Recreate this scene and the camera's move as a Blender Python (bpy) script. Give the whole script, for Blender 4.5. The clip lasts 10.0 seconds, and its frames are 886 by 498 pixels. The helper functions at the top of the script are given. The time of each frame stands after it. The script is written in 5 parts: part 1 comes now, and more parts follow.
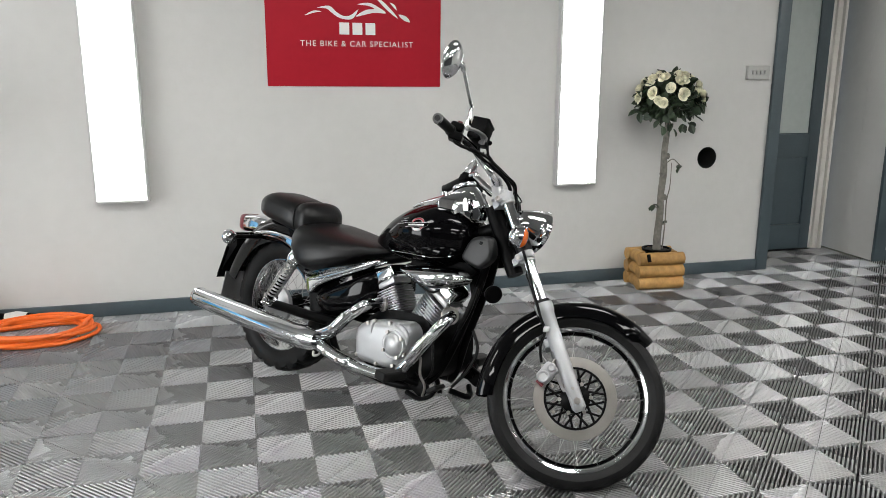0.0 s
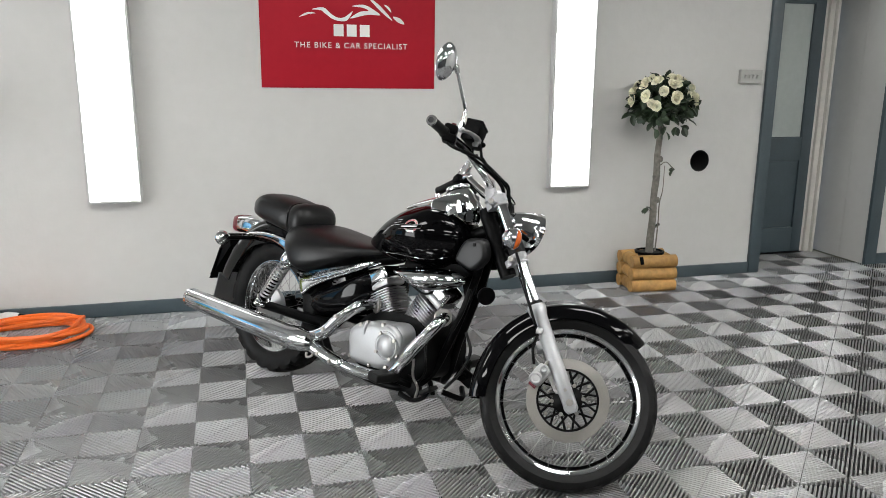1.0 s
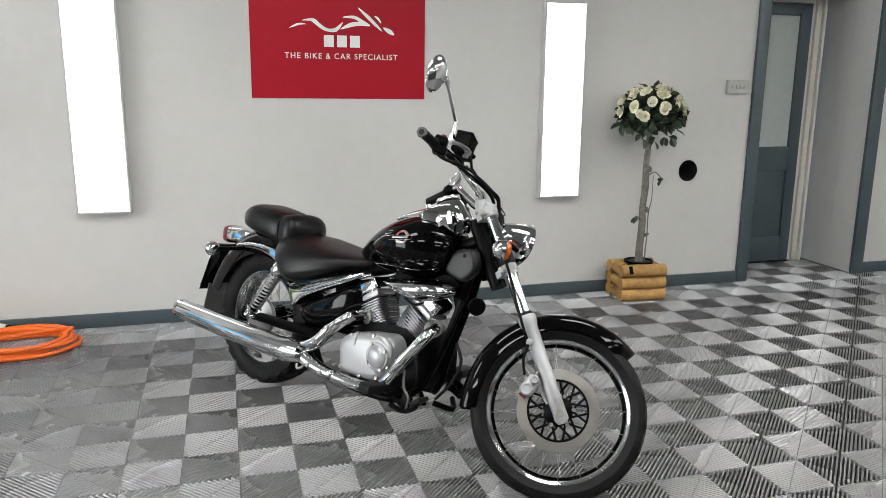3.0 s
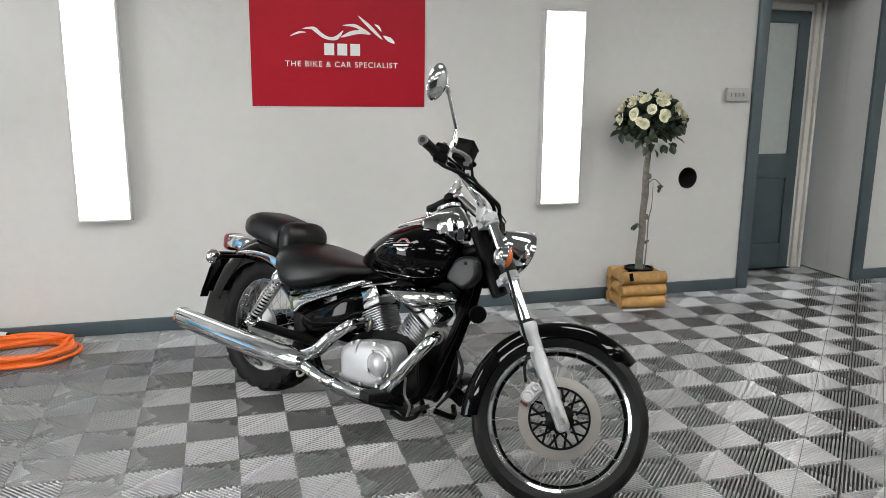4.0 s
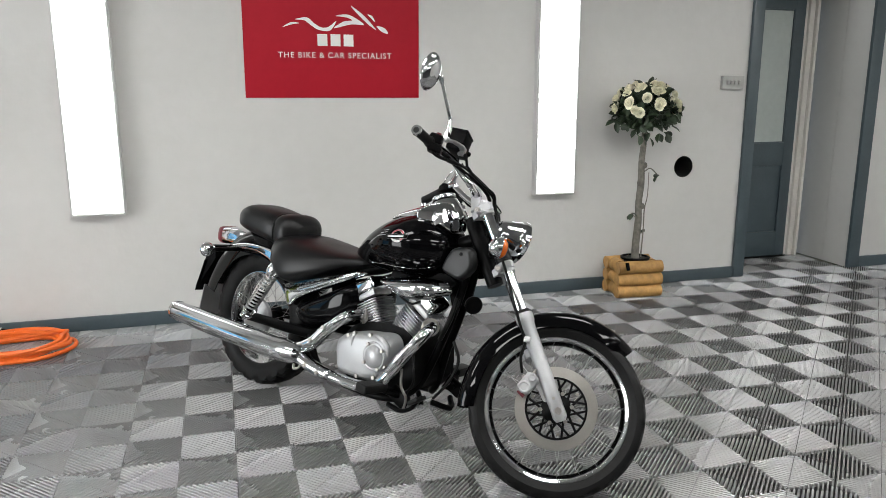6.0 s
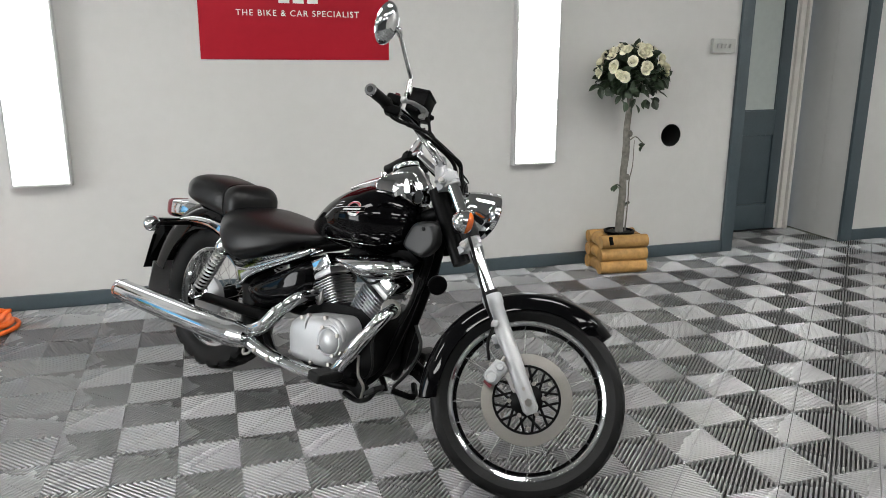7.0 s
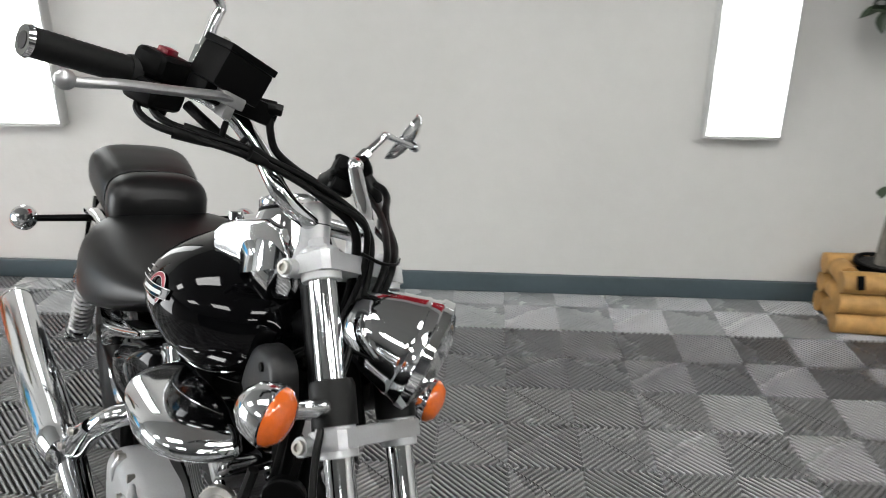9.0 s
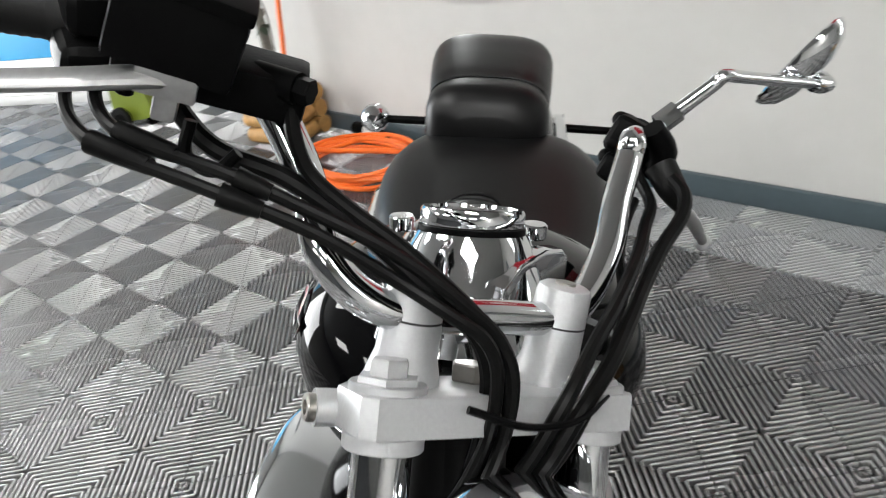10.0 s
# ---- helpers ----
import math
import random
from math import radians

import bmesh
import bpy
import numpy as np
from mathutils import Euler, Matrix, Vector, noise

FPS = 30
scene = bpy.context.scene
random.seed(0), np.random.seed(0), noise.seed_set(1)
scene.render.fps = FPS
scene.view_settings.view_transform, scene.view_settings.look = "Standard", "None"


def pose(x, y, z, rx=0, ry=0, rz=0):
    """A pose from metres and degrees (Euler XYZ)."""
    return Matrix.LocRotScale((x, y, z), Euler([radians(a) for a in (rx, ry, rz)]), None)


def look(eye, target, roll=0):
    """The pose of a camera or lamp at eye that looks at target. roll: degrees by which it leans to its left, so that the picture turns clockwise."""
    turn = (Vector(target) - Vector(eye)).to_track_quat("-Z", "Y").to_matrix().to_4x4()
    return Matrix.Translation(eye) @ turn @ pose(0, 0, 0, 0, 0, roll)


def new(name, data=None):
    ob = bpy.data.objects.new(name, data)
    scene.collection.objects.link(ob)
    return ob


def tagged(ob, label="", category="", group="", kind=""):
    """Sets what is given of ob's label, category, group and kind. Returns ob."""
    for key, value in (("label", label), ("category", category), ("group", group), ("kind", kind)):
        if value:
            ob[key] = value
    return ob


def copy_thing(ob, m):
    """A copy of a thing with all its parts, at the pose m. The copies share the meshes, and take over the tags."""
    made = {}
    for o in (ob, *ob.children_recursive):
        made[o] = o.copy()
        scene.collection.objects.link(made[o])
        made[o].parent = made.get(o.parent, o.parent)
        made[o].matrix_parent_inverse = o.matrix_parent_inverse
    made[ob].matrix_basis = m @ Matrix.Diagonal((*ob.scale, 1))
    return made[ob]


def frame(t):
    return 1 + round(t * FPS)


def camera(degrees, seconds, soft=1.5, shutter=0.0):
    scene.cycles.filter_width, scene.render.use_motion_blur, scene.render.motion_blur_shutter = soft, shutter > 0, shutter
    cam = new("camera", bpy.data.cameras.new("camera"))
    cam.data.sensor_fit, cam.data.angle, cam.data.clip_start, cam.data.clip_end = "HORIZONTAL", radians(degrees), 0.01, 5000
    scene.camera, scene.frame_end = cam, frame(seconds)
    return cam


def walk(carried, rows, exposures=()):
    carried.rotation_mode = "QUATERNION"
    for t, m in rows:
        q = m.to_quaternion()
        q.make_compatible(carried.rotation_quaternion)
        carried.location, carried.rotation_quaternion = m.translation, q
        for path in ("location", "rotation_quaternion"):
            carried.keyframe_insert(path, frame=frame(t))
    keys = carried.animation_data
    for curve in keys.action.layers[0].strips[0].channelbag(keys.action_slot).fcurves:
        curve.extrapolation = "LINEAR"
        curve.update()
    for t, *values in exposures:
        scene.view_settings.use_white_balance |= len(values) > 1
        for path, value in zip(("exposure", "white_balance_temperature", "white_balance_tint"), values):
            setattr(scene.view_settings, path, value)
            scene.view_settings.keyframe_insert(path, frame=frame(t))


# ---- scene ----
cam = camera(60.1, 10.0, soft=0.8, shutter=0.2)
PATH = [
    (0, (0.71, -0.055, 1.356), (1.202, 1.83, 0.901), 0.1),
    (0.5, (0.707, -0.062, 1.359), (1.206, 1.821, 0.907), 0.2),
    (1, (0.71, -0.06, 1.355), (1.218, 1.821, 0.906), 0.4),
    (1.5, (0.708, -0.062, 1.355), (1.224, 1.817, 0.905), 0.4),
    (2, (0.71, -0.066, 1.356), (1.233, 1.812, 0.911), 0.5),
    (2.5, (0.708, -0.065, 1.362), (1.238, 1.813, 0.925), 0.5),
    (4, (0.701, -0.065, 1.369), (1.238, 1.818, 0.959), 0.4),
    (4.5, (0.695, -0.055, 1.363), (1.226, 1.831, 0.96), 0.3),
    (5, (0.698, -0.063, 1.368), (1.222, 1.825, 0.967), 0.2),
    (6.5, (0.736, -0.038, 1.354), (1.295, 1.826, 0.89), -0.1),
    (7, (0.87, 0.168, 1.313), (1.437, 2.019, 0.811), 0.1),
    (7.5, (1.088, 0.473, 1.337), (1.634, 2.319, 0.796), 0.6),
    (8, (1.34, 0.845, 1.305), (1.817, 2.697, 0.72), 1.2),
    (8.5, (1.636, 1.214, 1.294), (1.996, 3.073, 0.651), 1.9),
    (9, (1.83, 1.594, 1.3), (1.713, 3.449, 0.561), 0.3),
    (9.2, (1.864, 1.766, 1.28), (1.541, 3.582, 0.507), 0.0),
    (9.4, (1.883, 1.925, 1.283), (1.355, 3.663, 0.446), -1.1),
    (9.5, (1.893, 1.996, 1.282), (1.247, 3.676, 0.411), -2.1),
    (9.6, (1.894, 2.062, 1.261), (1.126, 3.681, 0.373), -3.4),
    (9.7, (1.9, 2.127, 1.254), (0.997, 3.648, 0.321), -5.2),
    (9.8, (1.907, 2.182, 1.243), (0.874, 3.604, 0.287), -6.8),
    (10, (1.921, 2.286, 1.235), (0.67, 3.487, 0.239), -10.8),
]
walk(cam, [(t, look(eye, target, roll)) for t, eye, target, roll in PATH], ((0.0, -0.32), (7.0, -0.32), (8.5, -0.08), (9.0, -0.19), (9.6, -0.25), (10.0, -0.08)))


# ---- light ----
world = bpy.data.worlds.new("world")
scene.world = world
world.use_nodes = True
wn = world.node_tree.nodes
sky = wn.new("ShaderNodeTexSky")
sky.sky_type, sky.sun_disc = "NISHITA", False
sky.sun_elevation, sky.sun_rotation = radians(35), radians(200)
world.node_tree.links.new(sky.outputs[0], wn["Background"].inputs[0])
wn["Background"].inputs[1].default_value = 0.12


def window_light(name, m, w, h, power, colour=(1, 1, 1)):
    d = bpy.data.lights.new(name, "AREA")
    d.shape, d.size, d.size_y, d.energy, d.color = "RECTANGLE", w, h, power, colour
    ob = new(name, d)
    ob.matrix_world = m
    return ob


CEILING = 2.7
window_light("garage_door_daylight", look((-4.15, 2.05, 1.12), (0, 2.05, 1.12)), 2.3, 2.15, 225, (0.97, 0.99, 1.0))


# ---- materials ----
def material(name, colour, rough=0.5, metal=0.0, coat=0.0, grain=0.0, scale=40.0, bump=0.0, wear=0.0, wear_scale=4.0, per_object=0.0, per_island=0.0, spec=0.5):
    """Two scales of variation: fine grain and broad wear, with relief from the fine one."""
    m = bpy.data.materials.new(name)
    m.use_nodes = True
    n, k = m.node_tree.nodes, m.node_tree.links
    b = n["Principled BSDF"]
    b.inputs["Base Color"].default_value = (*colour, 1)
    b.inputs["Roughness"].default_value = rough
    b.inputs["Metallic"].default_value = metal
    b.inputs["Coat Weight"].default_value = coat
    b.inputs["Coat Roughness"].default_value = 0.03
    b.inputs["Specular IOR Level"].default_value = spec
    if not (grain or bump or wear or per_object or per_island):
        return m
    tex = n.new("ShaderNodeTexCoord")
    fine = n.new("ShaderNodeTexNoise")
    fine.inputs["Scale"].default_value, fine.inputs["Detail"].default_value = scale, 6
    broad = n.new("ShaderNodeTexNoise")
    broad.inputs["Scale"].default_value, broad.inputs["Detail"].default_value = wear_scale, 4
    for t in (fine, broad):
        k.new(tex.outputs["Object"], t.inputs["Vector"])

    def mapped(source, amount):
        r = n.new("ShaderNodeMapRange")
        r.inputs["From Min"].default_value, r.inputs["From Max"].default_value = 0.25, 0.75
        r.inputs["To Min"].default_value, r.inputs["To Max"].default_value = 1 - amount, 1 + amount
        k.new(source, r.inputs["Value"])
        return r.outputs["Result"]

    def times(a, c):
        x = n.new("ShaderNodeMath")
        x.operation = "MULTIPLY"
        k.new(a, x.inputs[0])
        k.new(c, x.inputs[1])
        return x.outputs[0]

    value = times(mapped(fine.outputs["Fac"], grain), mapped(broad.outputs["Fac"], wear))
    if per_object:
        info = n.new("ShaderNodeObjectInfo")
        value = times(value, mapped(info.outputs["Random"], per_object))
    if per_island:
        geo = n.new("ShaderNodeNewGeometry")
        value = times(value, mapped(geo.outputs["Random Per Island"], per_island))
    mix = n.new("ShaderNodeVectorMath")
    mix.operation = "SCALE"
    mix.inputs[0].default_value = colour
    k.new(value, mix.inputs["Scale"])
    k.new(mix.outputs["Vector"], b.inputs["Base Color"])
    if wear:
        rr = n.new("ShaderNodeMapRange")
        rr.inputs["From Min"].default_value, rr.inputs["From Max"].default_value = 0.3, 0.7
        rr.inputs["To Min"].default_value, rr.inputs["To Max"].default_value = max(rough - 0.35 * wear, 0.02), min(rough + 0.35 * wear, 1)
        k.new(broad.outputs["Fac"], rr.inputs["Value"])
        k.new(rr.outputs["Result"], b.inputs["Roughness"])
    if bump:
        bp = n.new("ShaderNodeBump")
        bp.inputs["Strength"].default_value, bp.inputs["Distance"].default_value = 1.0, bump
        k.new(fine.outputs["Fac"], bp.inputs["Height"])
        k.new(bp.outputs["Normal"], b.inputs["Normal"])
    return m


def glowing(name, colour, strength):
    m = bpy.data.materials.new(name)
    m.use_nodes = True
    b = m.node_tree.nodes["Principled BSDF"]
    b.inputs["Base Color"].default_value = (0.8, 0.8, 0.8, 1)
    b.inputs["Emission Color"].default_value = (*colour, 1)
    b.inputs["Emission Strength"].default_value = strength
    return m


def glass(name, colour, rough=0.0, ior=1.45):
    m = material(name, colour, rough)
    b = m.node_tree.nodes["Principled BSDF"]
    b.inputs["Transmission Weight"].default_value = 1.0
    b.inputs["IOR"].default_value = ior
    return m


WALL = material("wall_paint", (0.55, 0.545, 0.527), 0.75, grain=0.02, scale=14, bump=0.0025, wear=0.04, wear_scale=1.3)
# Unseen wall kept near-black so chrome and gloss black reflect a dark room.
WALL_FAR = material("reflection_dark_wall", (0.06, 0.062, 0.065), 0.8, grain=0.03, scale=14, bump=0.002, wear=0.08, wear_scale=1.3)
CEIL = material("ceiling_paint", (0.30, 0.30, 0.29), 0.85, grain=0.02, scale=20, bump=0.001, wear=0.03)
GREY_PAINT = material("slate_grey_gloss_paint", (0.058, 0.080, 0.092), 0.38, grain=0.05, scale=60, bump=0.0006, wear=0.12, wear_scale=5)
CREAM_PAINT = material("cream_gloss_paint", (0.68, 0.66, 0.61), 0.4, grain=0.03, scale=60, bump=0.0004, wear=0.06)
CONCRETE = material("dark_subfloor", (0.018, 0.018, 0.018), 0.9, grain=0.3, scale=25, bump=0.002, wear=0.3)
TILE_GREY = material("grey_polypropylene", (0.172, 0.171, 0.171), 0.27, grain=0.06, scale=90, bump=0.0003, wear=0.1, wear_scale=2.2, per_object=0.05, spec=0.95)
TILE_DARK = material("charcoal_polypropylene", (0.115, 0.115, 0.120), 0.27, grain=0.06, scale=90, bump=0.0003, wear=0.1, wear_scale=2.2, per_object=0.06, spec=0.95)
TILE_COOL = material("cool_grey_polypropylene", (0.34, 0.35, 0.36), 0.27, grain=0.06, scale=90, bump=0.0003, wear=0.1, wear_scale=2.2, per_object=0.06, spec=0.95)
for m in (TILE_GREY, TILE_DARK, TILE_COOL):
    m.node_tree.nodes["Principled BSDF"].inputs["IOR"].default_value = 2.0
CHROME = material("chrome", (0.66, 0.67, 0.68), 0.065, metal=1.0)
CHROME_BRUSHED = material("muffler_chrome", (0.66, 0.67, 0.68), 0.09, metal=1.0, grain=0.03, scale=60, wear=0.08, wear_scale=7)
ALLOY = material("cast_alloy", (0.37, 0.375, 0.38), 0.38, metal=0.4, grain=0.04, scale=300, bump=0.0002, wear=0.06, wear_scale=9)
ALLOY_DULL = material("dull_alloy", (0.34, 0.34, 0.34), 0.42, metal=0.9, grain=0.08, scale=200, bump=0.0002, wear=0.12, wear_scale=14)
STEEL = material("brushed_disc_steel", (0.35, 0.335, 0.31), 0.34, metal=1.0, grain=0.05, scale=250, bump=0.0001, wear=0.06, wear_scale=12)
SPOKE = material("spoke_steel", (0.30, 0.30, 0.29), 0.35, metal=0.9, grain=0.05, scale=200)
RIM = material("rim_chrome", (0.60, 0.61, 0.62), 0.12, metal=1.0, grain=0.03, scale=80, wear=0.06, wear_scale=9)
SWITCH = material("aged_grey_plastic", (0.40, 0.40, 0.38), 0.45, grain=0.03, scale=50, wear=0.05)
FIN = material("cylinder_fin_alloy", (0.30, 0.30, 0.31), 0.3, metal=0.85, grain=0.06, scale=200, wear=0.1, wear_scale=20)
BLACK_GLOSS = material("black_gloss_paint", (0.0015, 0.0015, 0.0018), 0.04, spec=0.17)
BLACK_SATIN = material("satin_black_metal", (0.002, 0.002, 0.0021), 0.36, grain=0.1, scale=90, wear=0.15, wear_scale=9, spec=0.05)
BLACK_PLASTIC = material("black_plastic", (0.002, 0.002, 0.0021), 0.48, grain=0.15, scale=260, bump=0.0002, wear=0.1, spec=0.05)
RUBBER = material("black_rubber", (0.006, 0.006, 0.006), 0.5, grain=0.15, scale=120, bump=0.0004, wear=0.2, wear_scale=9, spec=0.14)
COVER_PLASTIC = material("dark_grey_moulded_plastic", (0.010, 0.010, 0.0105), 0.42, grain=0.15, scale=260, bump=0.0002, wear=0.1, spec=0.3)
CABLE = material("black_cable_sheath", (0.003, 0.003, 0.003), 0.4, grain=0.15, scale=120, wear=0.15, wear_scale=9, spec=0.10)
VINYL = material("black_seat_vinyl", (0.0035, 0.0035, 0.0037), 0.38, grain=0.12, scale=420, bump=0.0002, wear=0.10, wear_scale=5, spec=0.24)
AMBER_LENS = material("amber_lens", (0.50, 0.090, 0.008), 0.18, coat=0.6, grain=0.12, scale=140, bump=0.0006)
RED_PLASTIC = material("red_plastic", (0.11, 0.003, 0.009), 0.3)
CLEAR = glass("clear_lens", (0.95, 0.96, 0.96), 0.02)
DIAL = material("dial_face", (0.7, 0.7, 0.68), 0.5)
WHITE_PLASTIC = material("white_plastic", (0.70, 0.70, 0.68), 0.4, grain=0.02, scale=50, wear=0.03)
PANEL_FRAME = material("panel_frame_aluminium", (0.50, 0.50, 0.49), 0.5, metal=0.2, wear=0.05)
WALL_PANEL = glowing("wall_panel_diffuser", (0.97, 1.0, 0.99), 4.2)
CEILING_PANEL = glowing("ceiling_panel_diffuser", (0.99, 0.99, 0.97), 30.0)
SIGN_RED = material("red_sign_board", (0.36, 0.009, 0.020), 0.6, grain=0.03, scale=30, wear=0.05, wear_scale=2, spec=0.2)
EMBLEM = material("silver_emblem_print", (0.42, 0.42, 0.42), 0.4)
EMBLEM_RED = material("dull_red_emblem_print", (0.22, 0.012, 0.025), 0.4)
SIGN_WHITE = material("white_vinyl_lettering", (0.78, 0.78, 0.76), 0.5)
ORANGE = material("orange_cable_sheath", (0.78, 0.135, 0.012), 0.42, grain=0.06, scale=60, wear=0.1, wear_scale=8)
LOG = material("honey_stained_log", (0.42, 0.235, 0.075), 0.62, grain=0.22, scale=32, bump=0.0015, wear=0.22, wear_scale=7, per_object=0.1)
BARK = material("grey_brown_bark", (0.15, 0.14, 0.12), 0.8, grain=0.35, scale=45, bump=0.003, wear=0.3, wear_scale=12)
LEAF = material("dark_green_leaf", (0.022, 0.038, 0.018), 0.5, grain=0.2, scale=60, wear=0.2, per_island=0.35)
PETAL = material("ivory_petal", (0.80, 0.77, 0.60), 0.6, grain=0.05, scale=50, wear=0.06, per_island=0.08)
SOIL = material("black_soil", (0.012, 0.011, 0.010), 0.9, grain=0.4, scale=80, bump=0.004)
GREEN_BODY = material("lime_green_plastic", (0.17, 0.22, 0.02), 0.45, grain=0.05, wear=0.1)
BLUE_BOARD = material("bright_blue_board", (0.02, 0.28, 0.55), 0.5, wear=0.05)
DARK_VOID = material("dark_duct_lining", (0.006, 0.006, 0.006), 0.8)
FROSTED = material("frosted_glass_pane", (0.43, 0.47, 0.45), 0.25, grain=0.04, scale=20, wear=0.08, wear_scale=2)


# ---- building helpers ----
def mesh_of(bm, name, mat, angle=35):
    bmesh.ops.recalc_face_normals(bm, faces=bm.faces)
    me = bpy.data.meshes.new(name)
    bm.to_mesh(me)
    bm.free()
    me.materials.append(mat)
    me.polygons.foreach_set("use_smooth", [True] * len(me.polygons))
    me.set_sharp_from_angle(angle=radians(angle))
    return me


def part(name, bm, mat, parent=None, label="", m=None, angle=35):
    """One bmesh as one object, under a thing or under a part."""
    if m is not None:
        bmesh.ops.transform(bm, matrix=m, verts=bm.verts)
    ob = new(name, mesh_of(bm, name, mat, angle))
    ob.parent = parent
    return tagged(ob, label) if label else ob


def thing(name, m, label, category, group="", kind=""):
    ob = new(name)
    ob.empty_display_size = 0.1
    ob.matrix_world = m
    return tagged(ob, label, category, group, kind)


def box(size, at=(0, 0, 0), m=None, bevel=0.0, seg=2, bm=None):
    bm = bm or bmesh.new()
    mat = Matrix.Translation(at) @ (m or Matrix()) @ Matrix.Diagonal((*size, 1))
    made = bmesh.ops.create_cube(bm, size=1, matrix=mat)["verts"]
    if bevel:
        edges = list({e for v in made for e in v.link_edges})
        bmesh.ops.bevel(bm, geom=edges, offset=bevel, segments=seg, profile=0.6, affect="EDGES")
    return bm


def span(a, b, bevel=0.0, bm=None, seg=2):
    a, b = Vector(a), Vector(b)
    return box([abs(x) for x in (b - a)], (a + b) / 2, None, bevel, seg, bm)


def curve_points(pts, steps=6):
    """A smooth run through the points."""
    p = [Vector(q) for q in pts]
    if len(p) < 3:
        return p
    p = [2 * p[0] - p[1]] + p + [2 * p[-1] - p[-2]]
    out = []
    for i in range(1, len(p) - 2):
        a, b, c, d = p[i - 1], p[i], p[i + 1], p[i + 2]
        for s in range(steps):
            t = s / steps
            out.append(0.5 * ((2 * b) + (c - a) * t + (2 * a - 5 * b + 4 * c - d) * t * t + (3 * b - a - 3 * c + d) * t ** 3))
    return out + [p[-2]]


def tube(pts, r, seg=12, steps=6, bm=None, caps=True):
    """A round bar along points; r is one radius or one for each point."""
    bm = bm or bmesh.new()
    line = curve_points(pts, steps)
    n = len(line)
    rs = [r] * n if isinstance(r, (int, float)) else [float(np.interp(i / (n - 1) * (len(r) - 1), range(len(r)), r)) for i in range(n)]
    side = None
    rings = []
    for i, p in enumerate(line):
        d = (line[min(i + 1, n - 1)] - line[max(i - 1, 0)]).normalized()
        if side is None:
            side = d.orthogonal().normalized()
        side = (side - d * side.dot(d)).normalized()
        up = d.cross(side)
        rings.append([bm.verts.new(p + rs[i] * (math.cos(a) * side + math.sin(a) * up)) for a in (2 * math.pi * j / seg for j in range(seg))])
    join_rings(bm, rings, caps)
    return bm


def join_rings(bm, rings, caps=True, closed=True):
    for a, b in zip(rings, rings[1:]):
        k = len(a)
        for j in range(k if closed else k - 1):
            bm.faces.new((a[j], a[(j + 1) % k], b[(j + 1) % k], b[j]))
    if caps:
        bm.faces.new(rings[0][::-1])
        bm.faces.new(rings[-1])


def loft(rings, bm=None, caps=True, closed=True):
    bm = bm or bmesh.new()
    join_rings(bm, [[bm.verts.new(p) for p in ring] for ring in rings], caps, closed)
    return bm


def lathe(profile, m=None, seg=32, bm=None, closed=False, groove=None):
    """Turns (radius, height) pairs about z; groove(i, j) takes metres off a radius."""
    bm = bm or bmesh.new()
    m = m or Matrix()
    rings = []
    for i, (r, h) in enumerate(profile):
        ring = []
        for j in range(seg):
            a = 2 * math.pi * j / seg
            q = r - (groove(i, j) if groove else 0)
            ring.append(bm.verts.new(m @ Vector((q * math.cos(a), q * math.sin(a), h))))
        rings.append(ring)
    join_rings(bm, rings + ([rings[0]] if closed else []), caps=False)
    return bm


def aim(at, to):
    """Places z along the way from at to to."""
    return Matrix.Translation(at) @ (Vector(to) - Vector(at)).to_track_quat("Z", "Y").to_matrix().to_4x4()


def disc(at, to, r, h, seg=24, bm=None, r2=None, bevel=0.0):
    """A solid round from at towards to, h thick."""
    r2 = r if r2 is None else r2
    c = bevel or min(r, h) * 0.12
    return lathe([(0, 0), (r - c, 0), (r, c), (r2, h - c), (max(r2 - c, 0), h), (0, h)], aim(at, to), seg, bm)


def ellipsoid(at, size, m=None, bm=None, u=24, v=14):
    bm = bm or bmesh.new()
    bmesh.ops.create_uvsphere(bm, u_segments=u, v_segments=v, radius=1, matrix=Matrix.Translation(at) @ (m or Matrix()) @ Matrix.Diagonal((*size, 1)))
    return bm


def slab(outline, depth, axis="y", at=0.0, bevel=0.0, bm=None, seg=2):
    """An outline in (x, z), or (x, y) for axis z, given thickness along axis from at."""
    bm = bm or bmesh.new()

    def put(a, b, c):
        return (a, c, b) if axis == "y" else ((a, b, c) if axis == "z" else (c, a, b))

    lo = [bm.verts.new(put(a, b, at)) for a, b in outline]
    hi = [bm.verts.new(put(a, b, at + depth)) for a, b in outline]
    join_rings(bm, [lo, hi])
    if bevel:
        edges = [e for e in bm.edges if all(v in hi for v in e.verts)]
        bmesh.ops.bevel(bm, geom=edges, offset=bevel, segments=seg, profile=0.5, affect="EDGES")
    return bm


